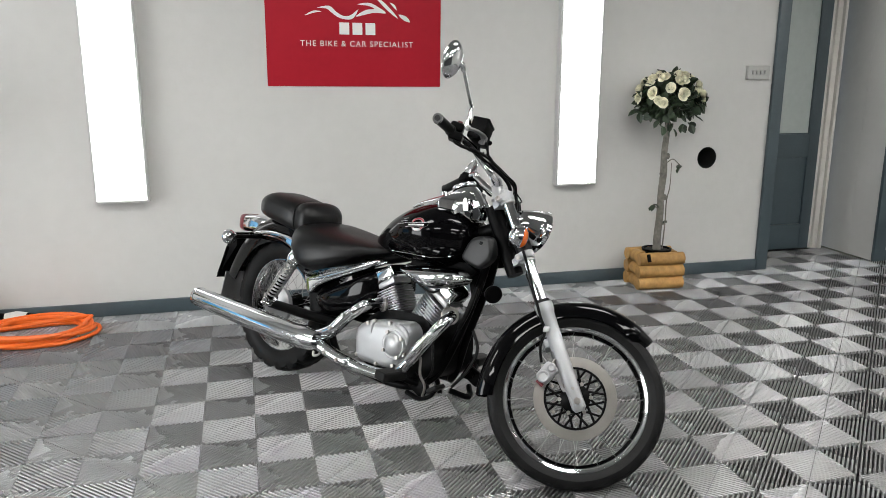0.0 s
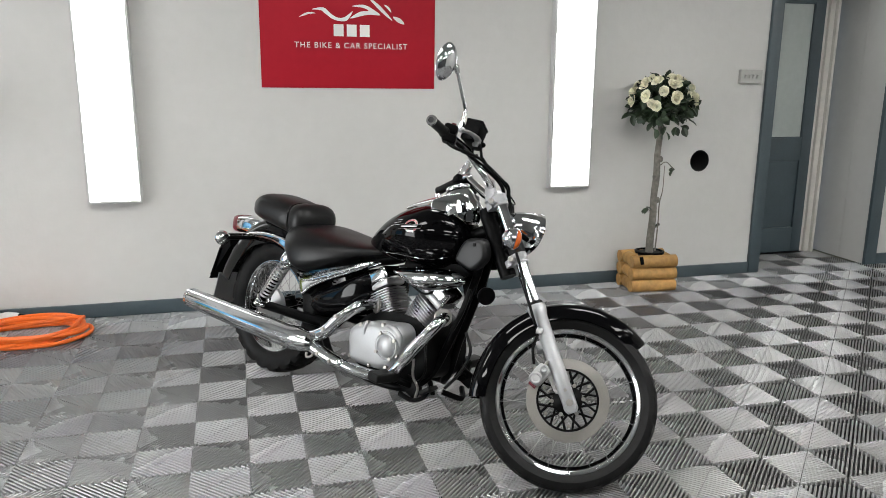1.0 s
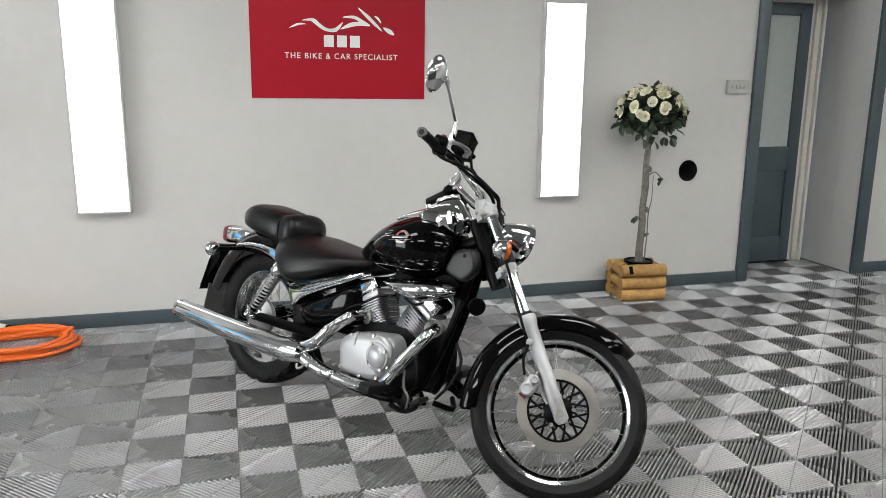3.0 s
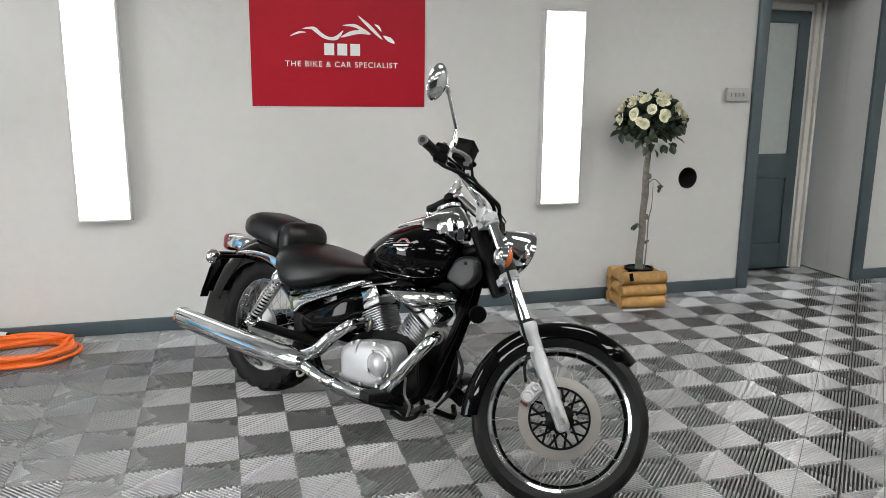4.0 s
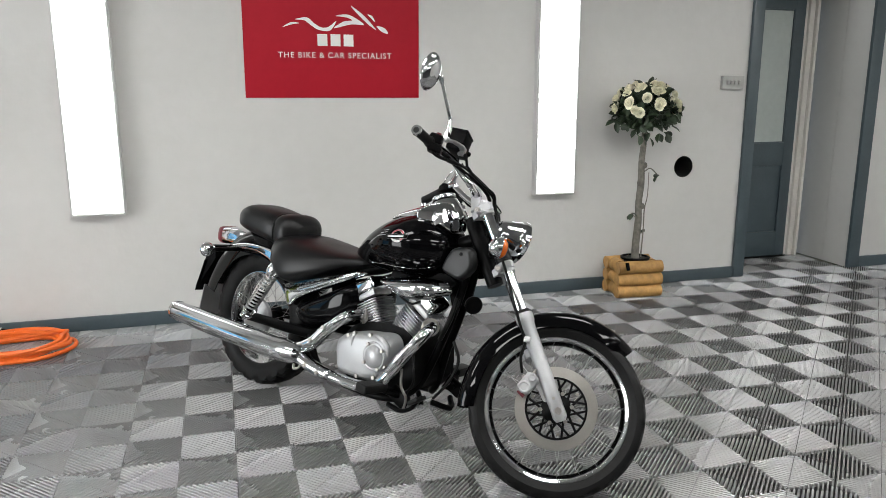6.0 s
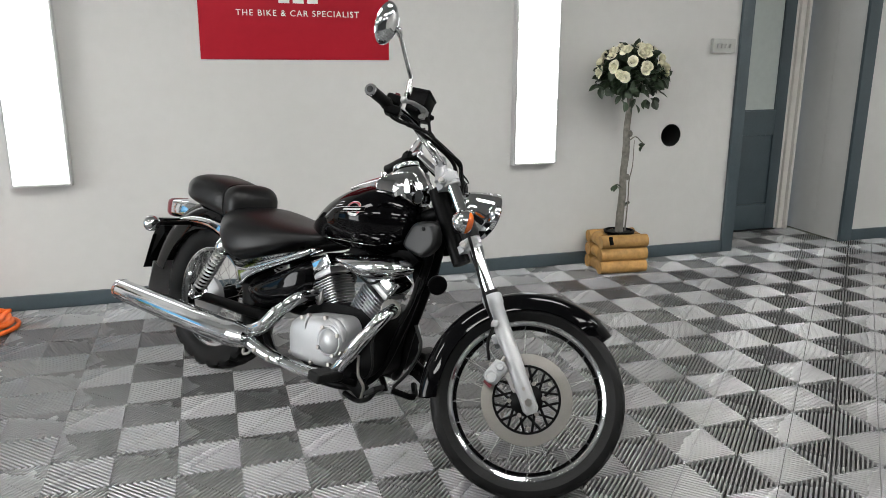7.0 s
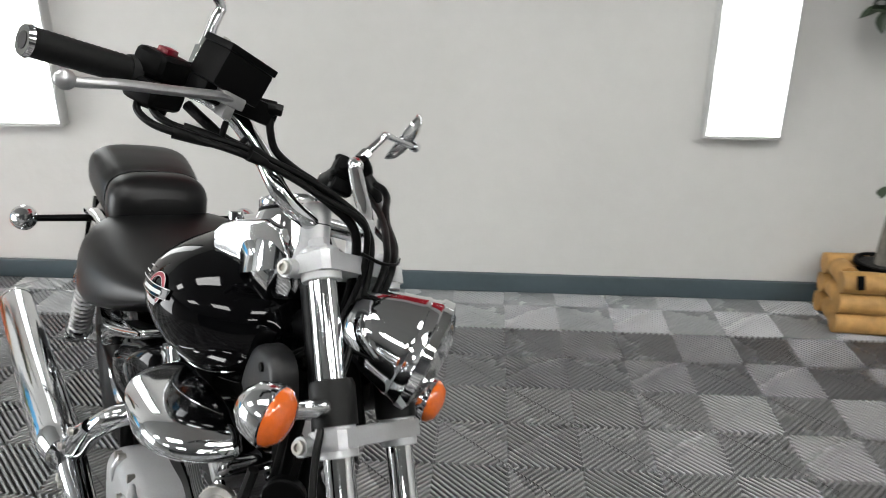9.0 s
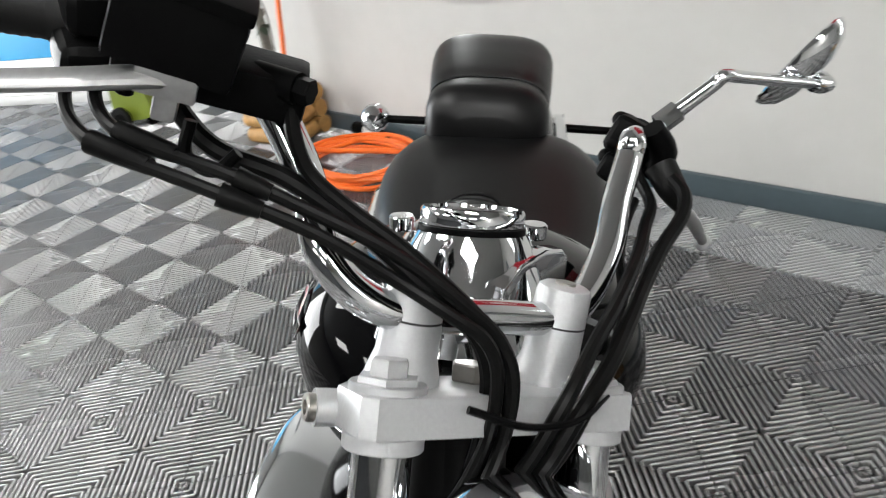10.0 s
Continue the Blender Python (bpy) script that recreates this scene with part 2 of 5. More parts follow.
def pillow(outline, y0, y1, edge, n=6, crown=0.0):
    """An outline in (x, z) given depth from y0 to y1, its rim at y1 rounded over by edge and its face crowned."""
    sgn = 1 if y1 > y0 else -1
    pts = [Vector((a, b)) for a, b in outline]
    m = len(pts)
    turn = 1 if sum(pts[i].x * pts[(i + 1) % m].y - pts[(i + 1) % m].x * pts[i].y for i in range(m)) > 0 else -1
    inward = []
    for i in range(m):
        d = (pts[(i + 1) % m] - pts[i - 1]).normalized()
        inward.append(Vector((-d.y, d.x)) * turn)
    rings = [[(q.x, y0, q.y) for q in pts]]
    for k in range(n + 1):
        a = 0.5 * math.pi * k / n
        rings.append([(q.x + w.x * edge * (1 - math.cos(a)), y1 - sgn * edge * (1 - math.sin(a)), q.y + w.y * edge * (1 - math.cos(a))) for q, w in zip(pts, inward)])
    if crown:
        last = [Vector(q) for q in rings[-1]]
        mid = sum(last, Vector()) / m
        for f in (0.8, 0.55, 0.3, 0.1):
            rings.append([tuple(mid.lerp(q, f) + Vector((0, sgn * crown * (1 - f * f), 0))) for q in last])
    return loft(rings)


def dome(outline, y0, y1, p=3.2, n=12):
    """An outline in (x, z) swelling smoothly from y0 at its rim to y1 in the middle."""
    mid = Vector((sum(a for a, b in outline) / len(outline), sum(b for a, b in outline) / len(outline)))
    rings = []
    for k in range(n + 1):
        a = 0.5 * math.pi * k / n
        f = max(math.cos(a) ** (2 / p), 0.02)
        y = y0 + (y1 - y0) * math.sin(a) ** (2 / 2.2)
        rings.append([(mid.x + (u - mid.x) * f, y, mid.y + (v - mid.y) * f) for u, v in outline])
    return loft(rings)


def smooth_outline(pts, steps=5):
    """A closed smooth outline through 2D points."""
    p = [Vector((a, b, 0)) for a, b in pts]
    n, out = len(p), []
    for i in range(n):
        a, b, c, d = p[i - 1], p[i], p[(i + 1) % n], p[(i + 2) % n]
        for s in range(steps):
            t = s / steps
            q = 0.5 * ((2 * b) + (c - a) * t + (2 * a - 5 * b + 4 * c - d) * t * t + (3 * b - a - 3 * c + d) * t ** 3)
            out.append((q.x, q.y))
    return out


def lettering(text, size, mat, parent, m, name="lettering", label="", spacing=1.0):
    c = bpy.data.curves.new(name, "FONT")
    c.body, c.size, c.align_x, c.extrude, c.space_character = text, size, "CENTER", 0.0008, spacing
    c.materials.append(mat)
    ob = new(name, c)
    ob.parent = parent
    ob.matrix_basis = m
    return tagged(ob, label) if label else ob


# ---- room ----
WALL_Y, END_X, START_X, FRONT_Y = 4.43, 6.1, -4.2, -3.4
OPEN_L, OPEN_R, DOOR_Y = 4.202, 5.132, 4.93


def structure(name, bm, mat, label, category):
    return tagged(part(name, bm, mat), label, category, kind="structure")


def wall_with_hole(x0, x1, z1, y, thick, hx, hz, hr):
    """A wall whose front face has a round duct through it."""
    bm = bmesh.new()
    q = hr * 1.5
    xs, zs = (x0, hx - q, hx + q, x1), (0.0, hz - q, hz + q, z1)
    for i in range(3):
        for j in range(3):
            if (i, j) != (1, 1):
                bm.faces.new([bm.verts.new(p) for p in ((xs[i], y, zs[j]), (xs[i + 1], y, zs[j]), (xs[i + 1], y, zs[j + 1]), (xs[i], y, zs[j + 1]))])
    seg = 32
    inner, outer, deep = [], [], []
    for k in range(seg):
        a = 2 * math.pi * k / seg
        c, s = math.cos(a), math.sin(a)
        f = q / max(abs(c), abs(s))
        inner.append((hx + hr * c, y, hz + hr * s))
        outer.append((hx + f * c, y, hz + f * s))
        deep.append((hx + hr * c, y + thick, hz + hr * s))
    loft([outer, inner, deep], bm, caps=False)
    back = [(x0, 0), (x1, 0), (x1, z1), (x0, z1)]
    for a, b in zip(back, back[1:] + back[:1]):
        bm.faces.new([bm.verts.new(p) for p in ((a[0], y, a[1]), (b[0], y, b[1]), (b[0], y + thick, b[1]), (a[0], y + thick, a[1]))])
    bm.faces.new([bm.verts.new((a, y + thick, b)) for a, b in back])
    bmesh.ops.remove_doubles(bm, verts=bm.verts, dist=0.0005)
    return bm


structure("wall_north", wall_with_hole(START_X, OPEN_L, CEILING, WALL_Y, 0.24, 3.692, 0.792, 0.072), WALL, "uneven white painted plaster wall behind the motorcycle", "wall")
structure("wall_north_end", span((OPEN_R, WALL_Y, 0), (END_X, WALL_Y + 0.24, CEILING)), WALL, "white painted plaster wall past the doorway", "wall")
structure("wall_north_lintel", span((OPEN_L, WALL_Y, 2.03), (OPEN_R, WALL_Y + 0.24, CEILING)), WALL, "white painted plaster above the recessed doorway", "wall")
structure("recess_wall_west", span((OPEN_L - 0.10, WALL_Y + 0.242, 0), (OPEN_L, DOOR_Y, CEILING)), WALL, "white painted side of the doorway recess", "wall")
structure("recess_wall_east", span((OPEN_R, WALL_Y + 0.242, 0), (OPEN_R + 0.10, DOOR_Y + 0.2, CEILING)), WALL, "white painted side of the doorway recess", "wall")
structure("recess_ceiling", span((OPEN_L, WALL_Y + 0.242, 2.06), (OPEN_R, DOOR_Y + 0.1, 2.16)), WALL, "white painted soffit of the doorway recess", "ceiling")
structure("recess_wall_back", span((OPEN_L - 0.1, DOOR_Y + 0.002, 2.0), (OPEN_R, DOOR_Y + 0.1, 2.058)), WALL, "white painted strip over the recessed door", "wall")
structure("duct_lining", lathe([(0.0715, -0.004), (0.0705, -0.004), (0.0705, -0.22), (0.0715, -0.22)], Matrix.Translation((3.692, WALL_Y, 0.792)) @ pose(0, 0, 0, 90), 32, closed=True), DARK_VOID, "dark sleeve of an open wall duct", "duct")
structure("duct_back", disc((3.692, WALL_Y + 0.236, 0.792), (3.692, WALL_Y, 0.792), 0.085, 0.004), DARK_VOID, "dark inside of an open wall duct", "duct")
# South wall is never in view; its dark colour holds reflections down.
structure("wall_south", span((START_X, FRONT_Y - 0.2, 0), (END_X, FRONT_Y, CEILING)), WALL_FAR, "unseen wall opposite the motorcycle, near-black to darken reflections", "wall")
structure("wall_east", span((END_X, FRONT_Y, 0), (END_X + 0.2, WALL_Y + 0.24, CEILING)), WALL, "plain white end wall", "wall")
structure("wall_west", span((START_X - 0.2, FRONT_Y, 0), (START_X, WALL_Y + 0.24, CEILING)), WALL, "plain white end wall", "wall")
structure("ceiling", span((START_X - 0.2, FRONT_Y - 0.2, CEILING), (END_X + 0.2, WALL_Y + 0.24, CEILING + 0.15)), CEIL, "plain pale grey painted ceiling", "ceiling")

for name, a, b in (("baseboard", (-2.28, WALL_Y - 0.024, 0.0), (OPEN_L - 0.072, WALL_Y - 0.002, 0.078)), ("baseboard", (OPEN_R + 0.088, WALL_Y - 0.024, 0.0), (END_X, WALL_Y - 0.002, 0.078))):
    structure(name, span(a, b, 0.005), GREY_PAINT, "slate grey gloss painted baseboard along the wall", "baseboard")
for x0, x1 in ((OPEN_L - 0.07, OPEN_L + 0.012), (OPEN_R - 0.012, OPEN_R + 0.085)):
    structure("trim", span((x0, WALL_Y - 0.028, 0), (x1, WALL_Y - 0.001, 2.1), 0.004), GREY_PAINT, "slate grey painted architrave at the doorway recess", "trim")
structure("trim", span((OPEN_L - 0.07, WALL_Y - 0.03, 2.102), (OPEN_R + 0.085, WALL_Y - 0.001, 2.19), 0.004), GREY_PAINT, "slate grey painted architrave at the doorway recess", "trim")
structure("trim", span((-2.37, WALL_Y - 0.03, 0), (-2.28, WALL_Y - 0.001, 2.1), 0.004), GREY_PAINT, "slate grey painted post on the wall", "trim")


def door():
    d = tagged(new("door_1"), "closed slate grey door with a frosted upper pane", "door", kind="structure")
    x0, x1, top, y = 4.205, 4.950, 1.948, DOOR_Y - 0.045
    gl, gr, gb, gt = x0 + 0.10, x1 - 0.088, 0.892, 1.868
    for name, a, b in (("stile", (x0, 0.008), (gl, top)), ("stile", (gr, 0.008), (x1, top)), ("rail", (gl, gt), (gr, top)), ("rail", (gl, 0.715), (gr, gb)), ("rail", (gl, 0.008), (gr, 0.20))):
        part(name, span((a[0], y, a[1]), (b[0], y + 0.044, b[1]), 0.003), GREY_PAINT, d)
    part("panel", span((gl + 0.001, y + 0.014, 0.201), (gr - 0.001, y + 0.03, 0.714), 0.002), GREY_PAINT, d)
    part("pane", span((gl + 0.001, y + 0.016, gb + 0.001), (gr - 0.001, y + 0.024, gt - 0.001)), FROSTED, d, "frosted grey-green glass")
    for k, (a, b) in enumerate((((gl, gb), (gl + 0.008, gt)), ((gr - 0.008, gb), (gr, gt)), ((gl + 0.008, gb), (gr - 0.008, gb + 0.008)), ((gl + 0.008, gt - 0.008), (gr - 0.008, gt)))):
        part("bead", span((a[0], y + 0.004, a[1]), (b[0], y + 0.0155, b[1])), GREY_PAINT, d)
    part("threshold", span((x0, y - 0.02, 0.0), (x1, y + 0.05, 0.007)), BLACK_PLASTIC, d)
    f = tagged(new("door_frame"), "cream gloss painted moulded frame round the door", "door frame", kind="structure")
    for k, (w, proud) in enumerate(((0.030, 0.03), (0.045, 0.05), (0.025, 0.075))):
        xa = x1 + 0.004 + sum((0.030, 0.045, 0.025)[:k])
        part("moulding", span((xa, DOOR_Y - proud, 0.0), (xa + w - 0.001, DOOR_Y, 2.0 + 0.012 * k), 0.006), CREAM_PAINT, f)
    part("head", span((OPEN_L, DOOR_Y - 0.05, top + 0.003), (x1 + 0.003, DOOR_Y, 2.0), 0.005), CREAM_PAINT, f)


door()


def wall_panel_light(x, z0, z1):
    p = thing("wall_light_panel", Matrix.Translation((x, WALL_Y, z0)), "lit white LED panel in a pale aluminium frame on the wall", "wall light", "wall light panels")
    w, h, d = 0.28, z1 - z0, 0.055
    f = 0.012
    part("diffuser", span((f, -d + 0.004, f), (w - f, -d + 0.010, h - f)), WALL_PANEL, p, "evenly glowing white diffuser")
    for a, b in (((0, 0), (f, h)), ((w - f, 0), (w, h)), ((f + 0.0001, 0), (w - f - 0.0001, f)), ((f + 0.0001, h - f), (w - f - 0.0001, h))):
        part("frame_rail", span((a[0], -d, a[1]), (b[0], -0.001, b[1]), 0.0015), PANEL_FRAME, p)
    return p


wall_panel_light(-0.080, 0.647, 1.842)
wall_panel_light(2.596, 0.649, 1.843)

for x, y in ((-1.5, 2.2), (0.4, 2.2), (2.3, 2.2), (-1.5, 0.3), (0.4, 0.3), (2.3, 0.3), (3.7, 0.6), (4.6, 1.65), (5.6, 1.65), (2.3, -1.6), (4.0, -1.6)):
    c = thing("ceiling_light", Matrix.Translation((x, y, CEILING)), "lit oblong white LED ceiling panel", "ceiling light", "ceiling lights")
    part("diffuser", span((-0.43, -0.22, -0.014), (0.43, 0.22, -0.008)), CEILING_PANEL, c)
    for a, b in (((-0.45, -0.24), (-0.431, 0.24)), ((0.431, -0.24), (0.45, 0.24)), ((-0.43, -0.24), (0.43, -0.221)), ((-0.43, 0.221), (0.43, 0.24))):
        part("frame_rail", span((*a, -0.016), (*b, -0.001)), PANEL_FRAME, c)


def sign():
    s = thing("sign_board", pose(0.866, WALL_Y, 1.267, 0, 0.4, 0), "dark red shop sign with white lettering and a swoosh emblem", "sign")
    w, h = 0.994, 0.92
    part("board", span((0, -0.006, 0), (w, -0.001, h), 0.001), SIGN_RED, s)
    face = pose(0, 0, 0, 90)
    lettering("THE BIKE & CAR SPECIALIST", 0.0435, SIGN_WHITE, s, Matrix.Translation((0.508, -0.0075, 0.222)) @ face, spacing=1.2)
    for x in (0.434, 0.508, 0.582):
        part("emblem_block", span((x - 0.028, -0.0085, 0.287), (x + 0.028, -0.0065, 0.352), 0.001), SIGN_WHITE, s)
    strokes = (
        ((0.215, 0.385), (0.262, 0.412), (0.308, 0.408), (0.27, 0.402)),
        ((0.285, 0.428), (0.35, 0.44), (0.392, 0.408), (0.43, 0.388), (0.47, 0.392), (0.515, 0.425), (0.478, 0.372), (0.41, 0.376), (0.36, 0.408), (0.335, 0.425)),
        ((0.51, 0.452), (0.575, 0.462), (0.625, 0.442), (0.672, 0.408), (0.6, 0.408), (0.5, 0.385), (0.555, 0.422), (0.605, 0.43), (0.57, 0.446)),
        ((0.60, 0.508), (0.66, 0.468), (0.71, 0.42), (0.742, 0.38), (0.695, 0.412), (0.64, 0.462)),
        ((0.695, 0.465), (0.722, 0.455), (0.735, 0.425), (0.71, 0.448)),
        ((0.745, 0.402), (0.79, 0.392), (0.812, 0.362), (0.775, 0.372)),
    )
    for k, st in enumerate(strokes):
        part("emblem_stroke", slab(smooth_outline(st, 4), -0.0015, "y", -0.0065), SIGN_WHITE, s)


sign()


def switch_plate():
    s = thing("switch_plate", Matrix.Translation((3.928, WALL_Y, 1.30)), "grey four-gang switch plate on the wall", "light switch")
    part("plate", span((0, -0.028, 0), (0.165, -0.001, 0.088), 0.004), SWITCH, s)
    for i in range(4):
        part("rocker", box((0.016, 0.01, 0.026), (0.037 + 0.03 * i, -0.031, 0.044), pose(0, 0, 0, 8), 0.002), SWITCH, s)


switch_plate()


# ---- planters, rose trees, cable ----
def planter(m, label):
    p = thing("log_planter", m, label, "planter", "log planters")
    w, d, r = 0.30, 0.26, 0.041
    for k in range(3):
        z = r + k * 0.078
        for y in (-d / 2 + r, d / 2 - r):
            bm = tube([(-w / 2, y, z), (-w / 6, y, z + 0.001), (w / 6, y, z - 0.001), (w / 2, y, z)], [r * 0.96, r, r * 0.985, r * 0.97], 18, 3)
            part("log", bm, LOG, p)
        for x in (-w / 2 + r, w / 2 - r):
            bm = tube([(x, -d / 2 + 2 * r, z), (x, 0, z), (x, d / 2 - 2 * r, z)], [r * 0.97, r, r * 0.96], 18, 3)
            part("log", bm, LOG, p)
    part("lining", span((-w / 2 + 2 * r - 0.004, -d / 2 + 2 * r - 0.004, 0.004), (w / 2 - 2 * r + 0.004, d / 2 - 2 * r + 0.004, 0.205)), BLACK_PLASTIC, p)
    part("tag", box((0.03, 0.003, 0.05), (-w / 2 + 0.05, -d / 2 - 0.004, 0.215), pose(0, 0, 0, -18, 0, 20), 0.001), BLACK_PLASTIC, p, "small dark hanging tag")
    return p


def leaf(bm, at, turn, length, width):
    """One folded leaf with a pointed tip."""
    m = Matrix.Translation(at) @ turn
    rows = []
    for k in range(5):
        t = k / 4
        w = width * math.sin(math.pi * min(t * 0.93 + 0.07, 1)) ** 0.8 * 0.5 * (1 if k < 4 else 0.08)
        droop = -0.18 * length * t * t
        rows.append([bm.verts.new(m @ Vector((x * w, t * length, droop + abs(x) * w * 0.35))) for x in (-1, 0, 1)])
    join_rings(bm, rows, caps=False, closed=False)


def rose(r, rng):
    """A many-petalled rose, its cup opening along z."""
    bm = bmesh.new()
    for layer, (n, rad, tall, lean) in enumerate(((3, 0.10, 0.92, 0.0), (4, 0.24, 0.92, 0.04), (5, 0.42, 0.84, 0.12), (6, 0.60, 0.66, 0.30), (7, 0.74, 0.42, 0.62))):
        for i in range(n):
            a = 2 * math.pi * (i + 0.37 * layer) / n + rng.uniform(-0.15, 0.15)
            wide = 2.5 / n + 0.35
            rows = []
            for v in range(5):
                t = v / 4
                row = []
                for u in range(5):
                    s = (u - 2) / 2
                    ang = a + s * wide * (0.5 + 0.55 * t)
                    edge = 0.12 * s * s * t
                    curl = lean * t * t * 0.55 + (0.12 * (t - 0.75) if t > 0.75 else 0) * (1 + layer)
                    rr = r * (0.10 + rad * (0.35 + 0.65 * t) + curl * 0.6 + rng.uniform(-0.03, 0.03) + 0.05 * math.sin(5 * s + 2 * i + layer) * t)
                    row.append(bm.verts.new((rr * math.cos(ang), rr * math.sin(ang), r * (tall * (1.1 * t - edge) - 0.30 * lean * t ** 3 + 0.05 * rng.uniform(-1, 1) * t))))
                rows.append(row)
            join_rings(bm, rows, caps=False, closed=False)
    ellipsoid((0, 0, r * 0.30), (r * 0.5, r * 0.5, r * 0.46), None, bm, 8, 6)
    return bm


def rose_tree(m, label):
    rng = random.Random(7)
    t = thing("rose_tree", m, label, "artificial tree", "rose trees")
    part("pot", lathe([(0.0, 0.0), (0.055, 0.0), (0.075, 0.055), (0.092, 0.058), (0.094, 0.070), (0.084, 0.072), (0.078, 0.060)], None, 28), BLACK_PLASTIC, t)
    part("soil", disc((0, 0, 0.05), (0, 0, 1), 0.077, 0.012), SOIL, t)
    trunk = [(0.0, 0, 0.05), (0.001, 0.002, 0.16), (0.008, 0, 0.30), (0.006, 0.002, 0.42), (0.014, 0, 0.55), (0.012, 0.003, 0.68), (0.018, 0, 0.80), (0.020, 0, 0.95)]
    part("trunk", tube(trunk, [0.027, 0.024, 0.023, 0.021, 0.0225, 0.020, 0.019, 0.014], 12, 6), BARK, t, "knotty grey-brown trunk")
    part("vine", tube([(0.028, -0.02, 0.07), (0.035, -0.022, 0.25), (0.03, -0.03, 0.38), (0.058, -0.012, 0.47), (0.052, -0.024, 0.62)], [0.005, 0.004, 0.004, 0.003, 0.002], 6, 6), BARK, t)
    for z, s in ((0.22, -1), (0.40, 1), (0.55, -1), (0.66, 1)):
        part("knot", ellipsoid((0.006 + z * 0.012 + s * 0.017, -0.01, z), (0.014, 0.014, 0.02), None, None, 8, 6), BARK, t)
    for pts, leaves in (
        ([(0.02, 0, 0.30), (-0.03, -0.01, 0.34), (-0.05, -0.015, 0.36)], 3),
        ([(0.03, 0, 0.22), (0.055, -0.01, 0.24)], 2),
        ([(0.035, 0, 0.62), (0.07, -0.01, 0.64), (0.115, -0.02, 0.60)], 3),
    ):
        tw = part("twig", tube(pts, 0.0035, 6, 4), BARK, t)
        bm = bmesh.new()
        end = Vector(pts[-1])
        for k in range(leaves):
            leaf(bm, end - Vector((0, 0, 0.006 * k)), pose(0, 0, 0, rng.uniform(-40, 10), rng.uniform(-30, 30), rng.uniform(0, 360)).to_3x3().to_4x4(), 0.05, 0.036)
        part("leaves", bm, LEAF, tw)
    centre = Vector((0.020, 0, 0.985))
    crown = bmesh.new()
    for k in range(460):
        v = Vector((rng.gauss(0, 1), rng.gauss(0, 1), rng.gauss(0.15, 1))).normalized()
        if v.z < -0.35:
            continue
        at = centre + Vector((v.x * 0.190, v.y * 0.165, v.z * 0.180 - 0.02)) * rng.uniform(0.55, 1.04)
        turn = v.to_track_quat("Y", "Z").to_matrix().to_4x4() @ pose(0, 0, 0, rng.uniform(-75, 60), rng.uniform(-60, 60), rng.uniform(-70, 70))
        leaf(crown, at, turn, rng.uniform(0.055, 0.085), rng.uniform(0.038, 0.056))
    for k in range(14):
        at = centre + Vector((rng.uniform(-0.10, 0.14), rng.uniform(-0.12, 0.02), -0.10 - rng.uniform(0, 0.05)))
        leaf(crown, at, pose(0, 0, 0, -70 + rng.uniform(-25, 25), rng.uniform(-30, 30), rng.uniform(0, 360)), 0.06, 0.045)
    part("crown", crown, LEAF, t, "dense dark green silk leaves")
    for k in range(6):
        a = 2 * math.pi * k / 6
        part("twig", tube([(0.020, 0, 0.88), (0.020 + 0.05 * math.cos(a), 0.05 * math.sin(a), 0.94), (0.020 + 0.13 * math.cos(a), 0.11 * math.sin(a), 0.99)], 0.004, 6, 4), BARK, t)
    proto = [mesh_of(rose(0.033, rng), "rose", PETAL, 60) for _ in range(4)]
    n = 27
    for k in range(n):
        z = 0.99 - 0.98 * (k + 0.5) / n
        a = k * 2.39996 + 0.6
        s = math.sqrt(max(1 - z * z, 0))
        v = Vector((s * math.cos(a), s * math.sin(a), z))
        for q in range(rng.choice((1, 1, 2, 2))):
            w = (v + Vector([rng.uniform(-0.30, 0.30) for _ in range(3)]) * (q > 0)).normalized()
            ob = new("rose", proto[(k + q) % 4])
            ob.parent = t
            ob.matrix_basis = Matrix.Translation(centre + Vector((w.x * 0.200, w.y * 0.178, w.z * 0.178))) @ w.to_track_quat("Z", "Y").to_matrix().to_4x4() @ pose(0, 0, 0, rng.uniform(-25, 25), rng.uniform(-25, 25), rng.uniform(0, 360)) @ Matrix.Diagonal((*[rng.uniform(0.80, 1.12)] * 3, 1))
    return t


pl = planter(pose(3.235, 4.235, 0.0, 0, 0, -4), "square planter of honey-stained half logs on the tiled floor")
rt = rose_tree(pose(3.250, 4.240, 0.175, 0, 0, 0), "artificial standard rose tree with ivory blooms in the log planter")
copy_thing(pl, pose(-1.0, 4.255, 0.0, 0, 0, 8))
copy_thing(rt, pose(-1.0, 4.255, 0.175, 0, 0, 130))


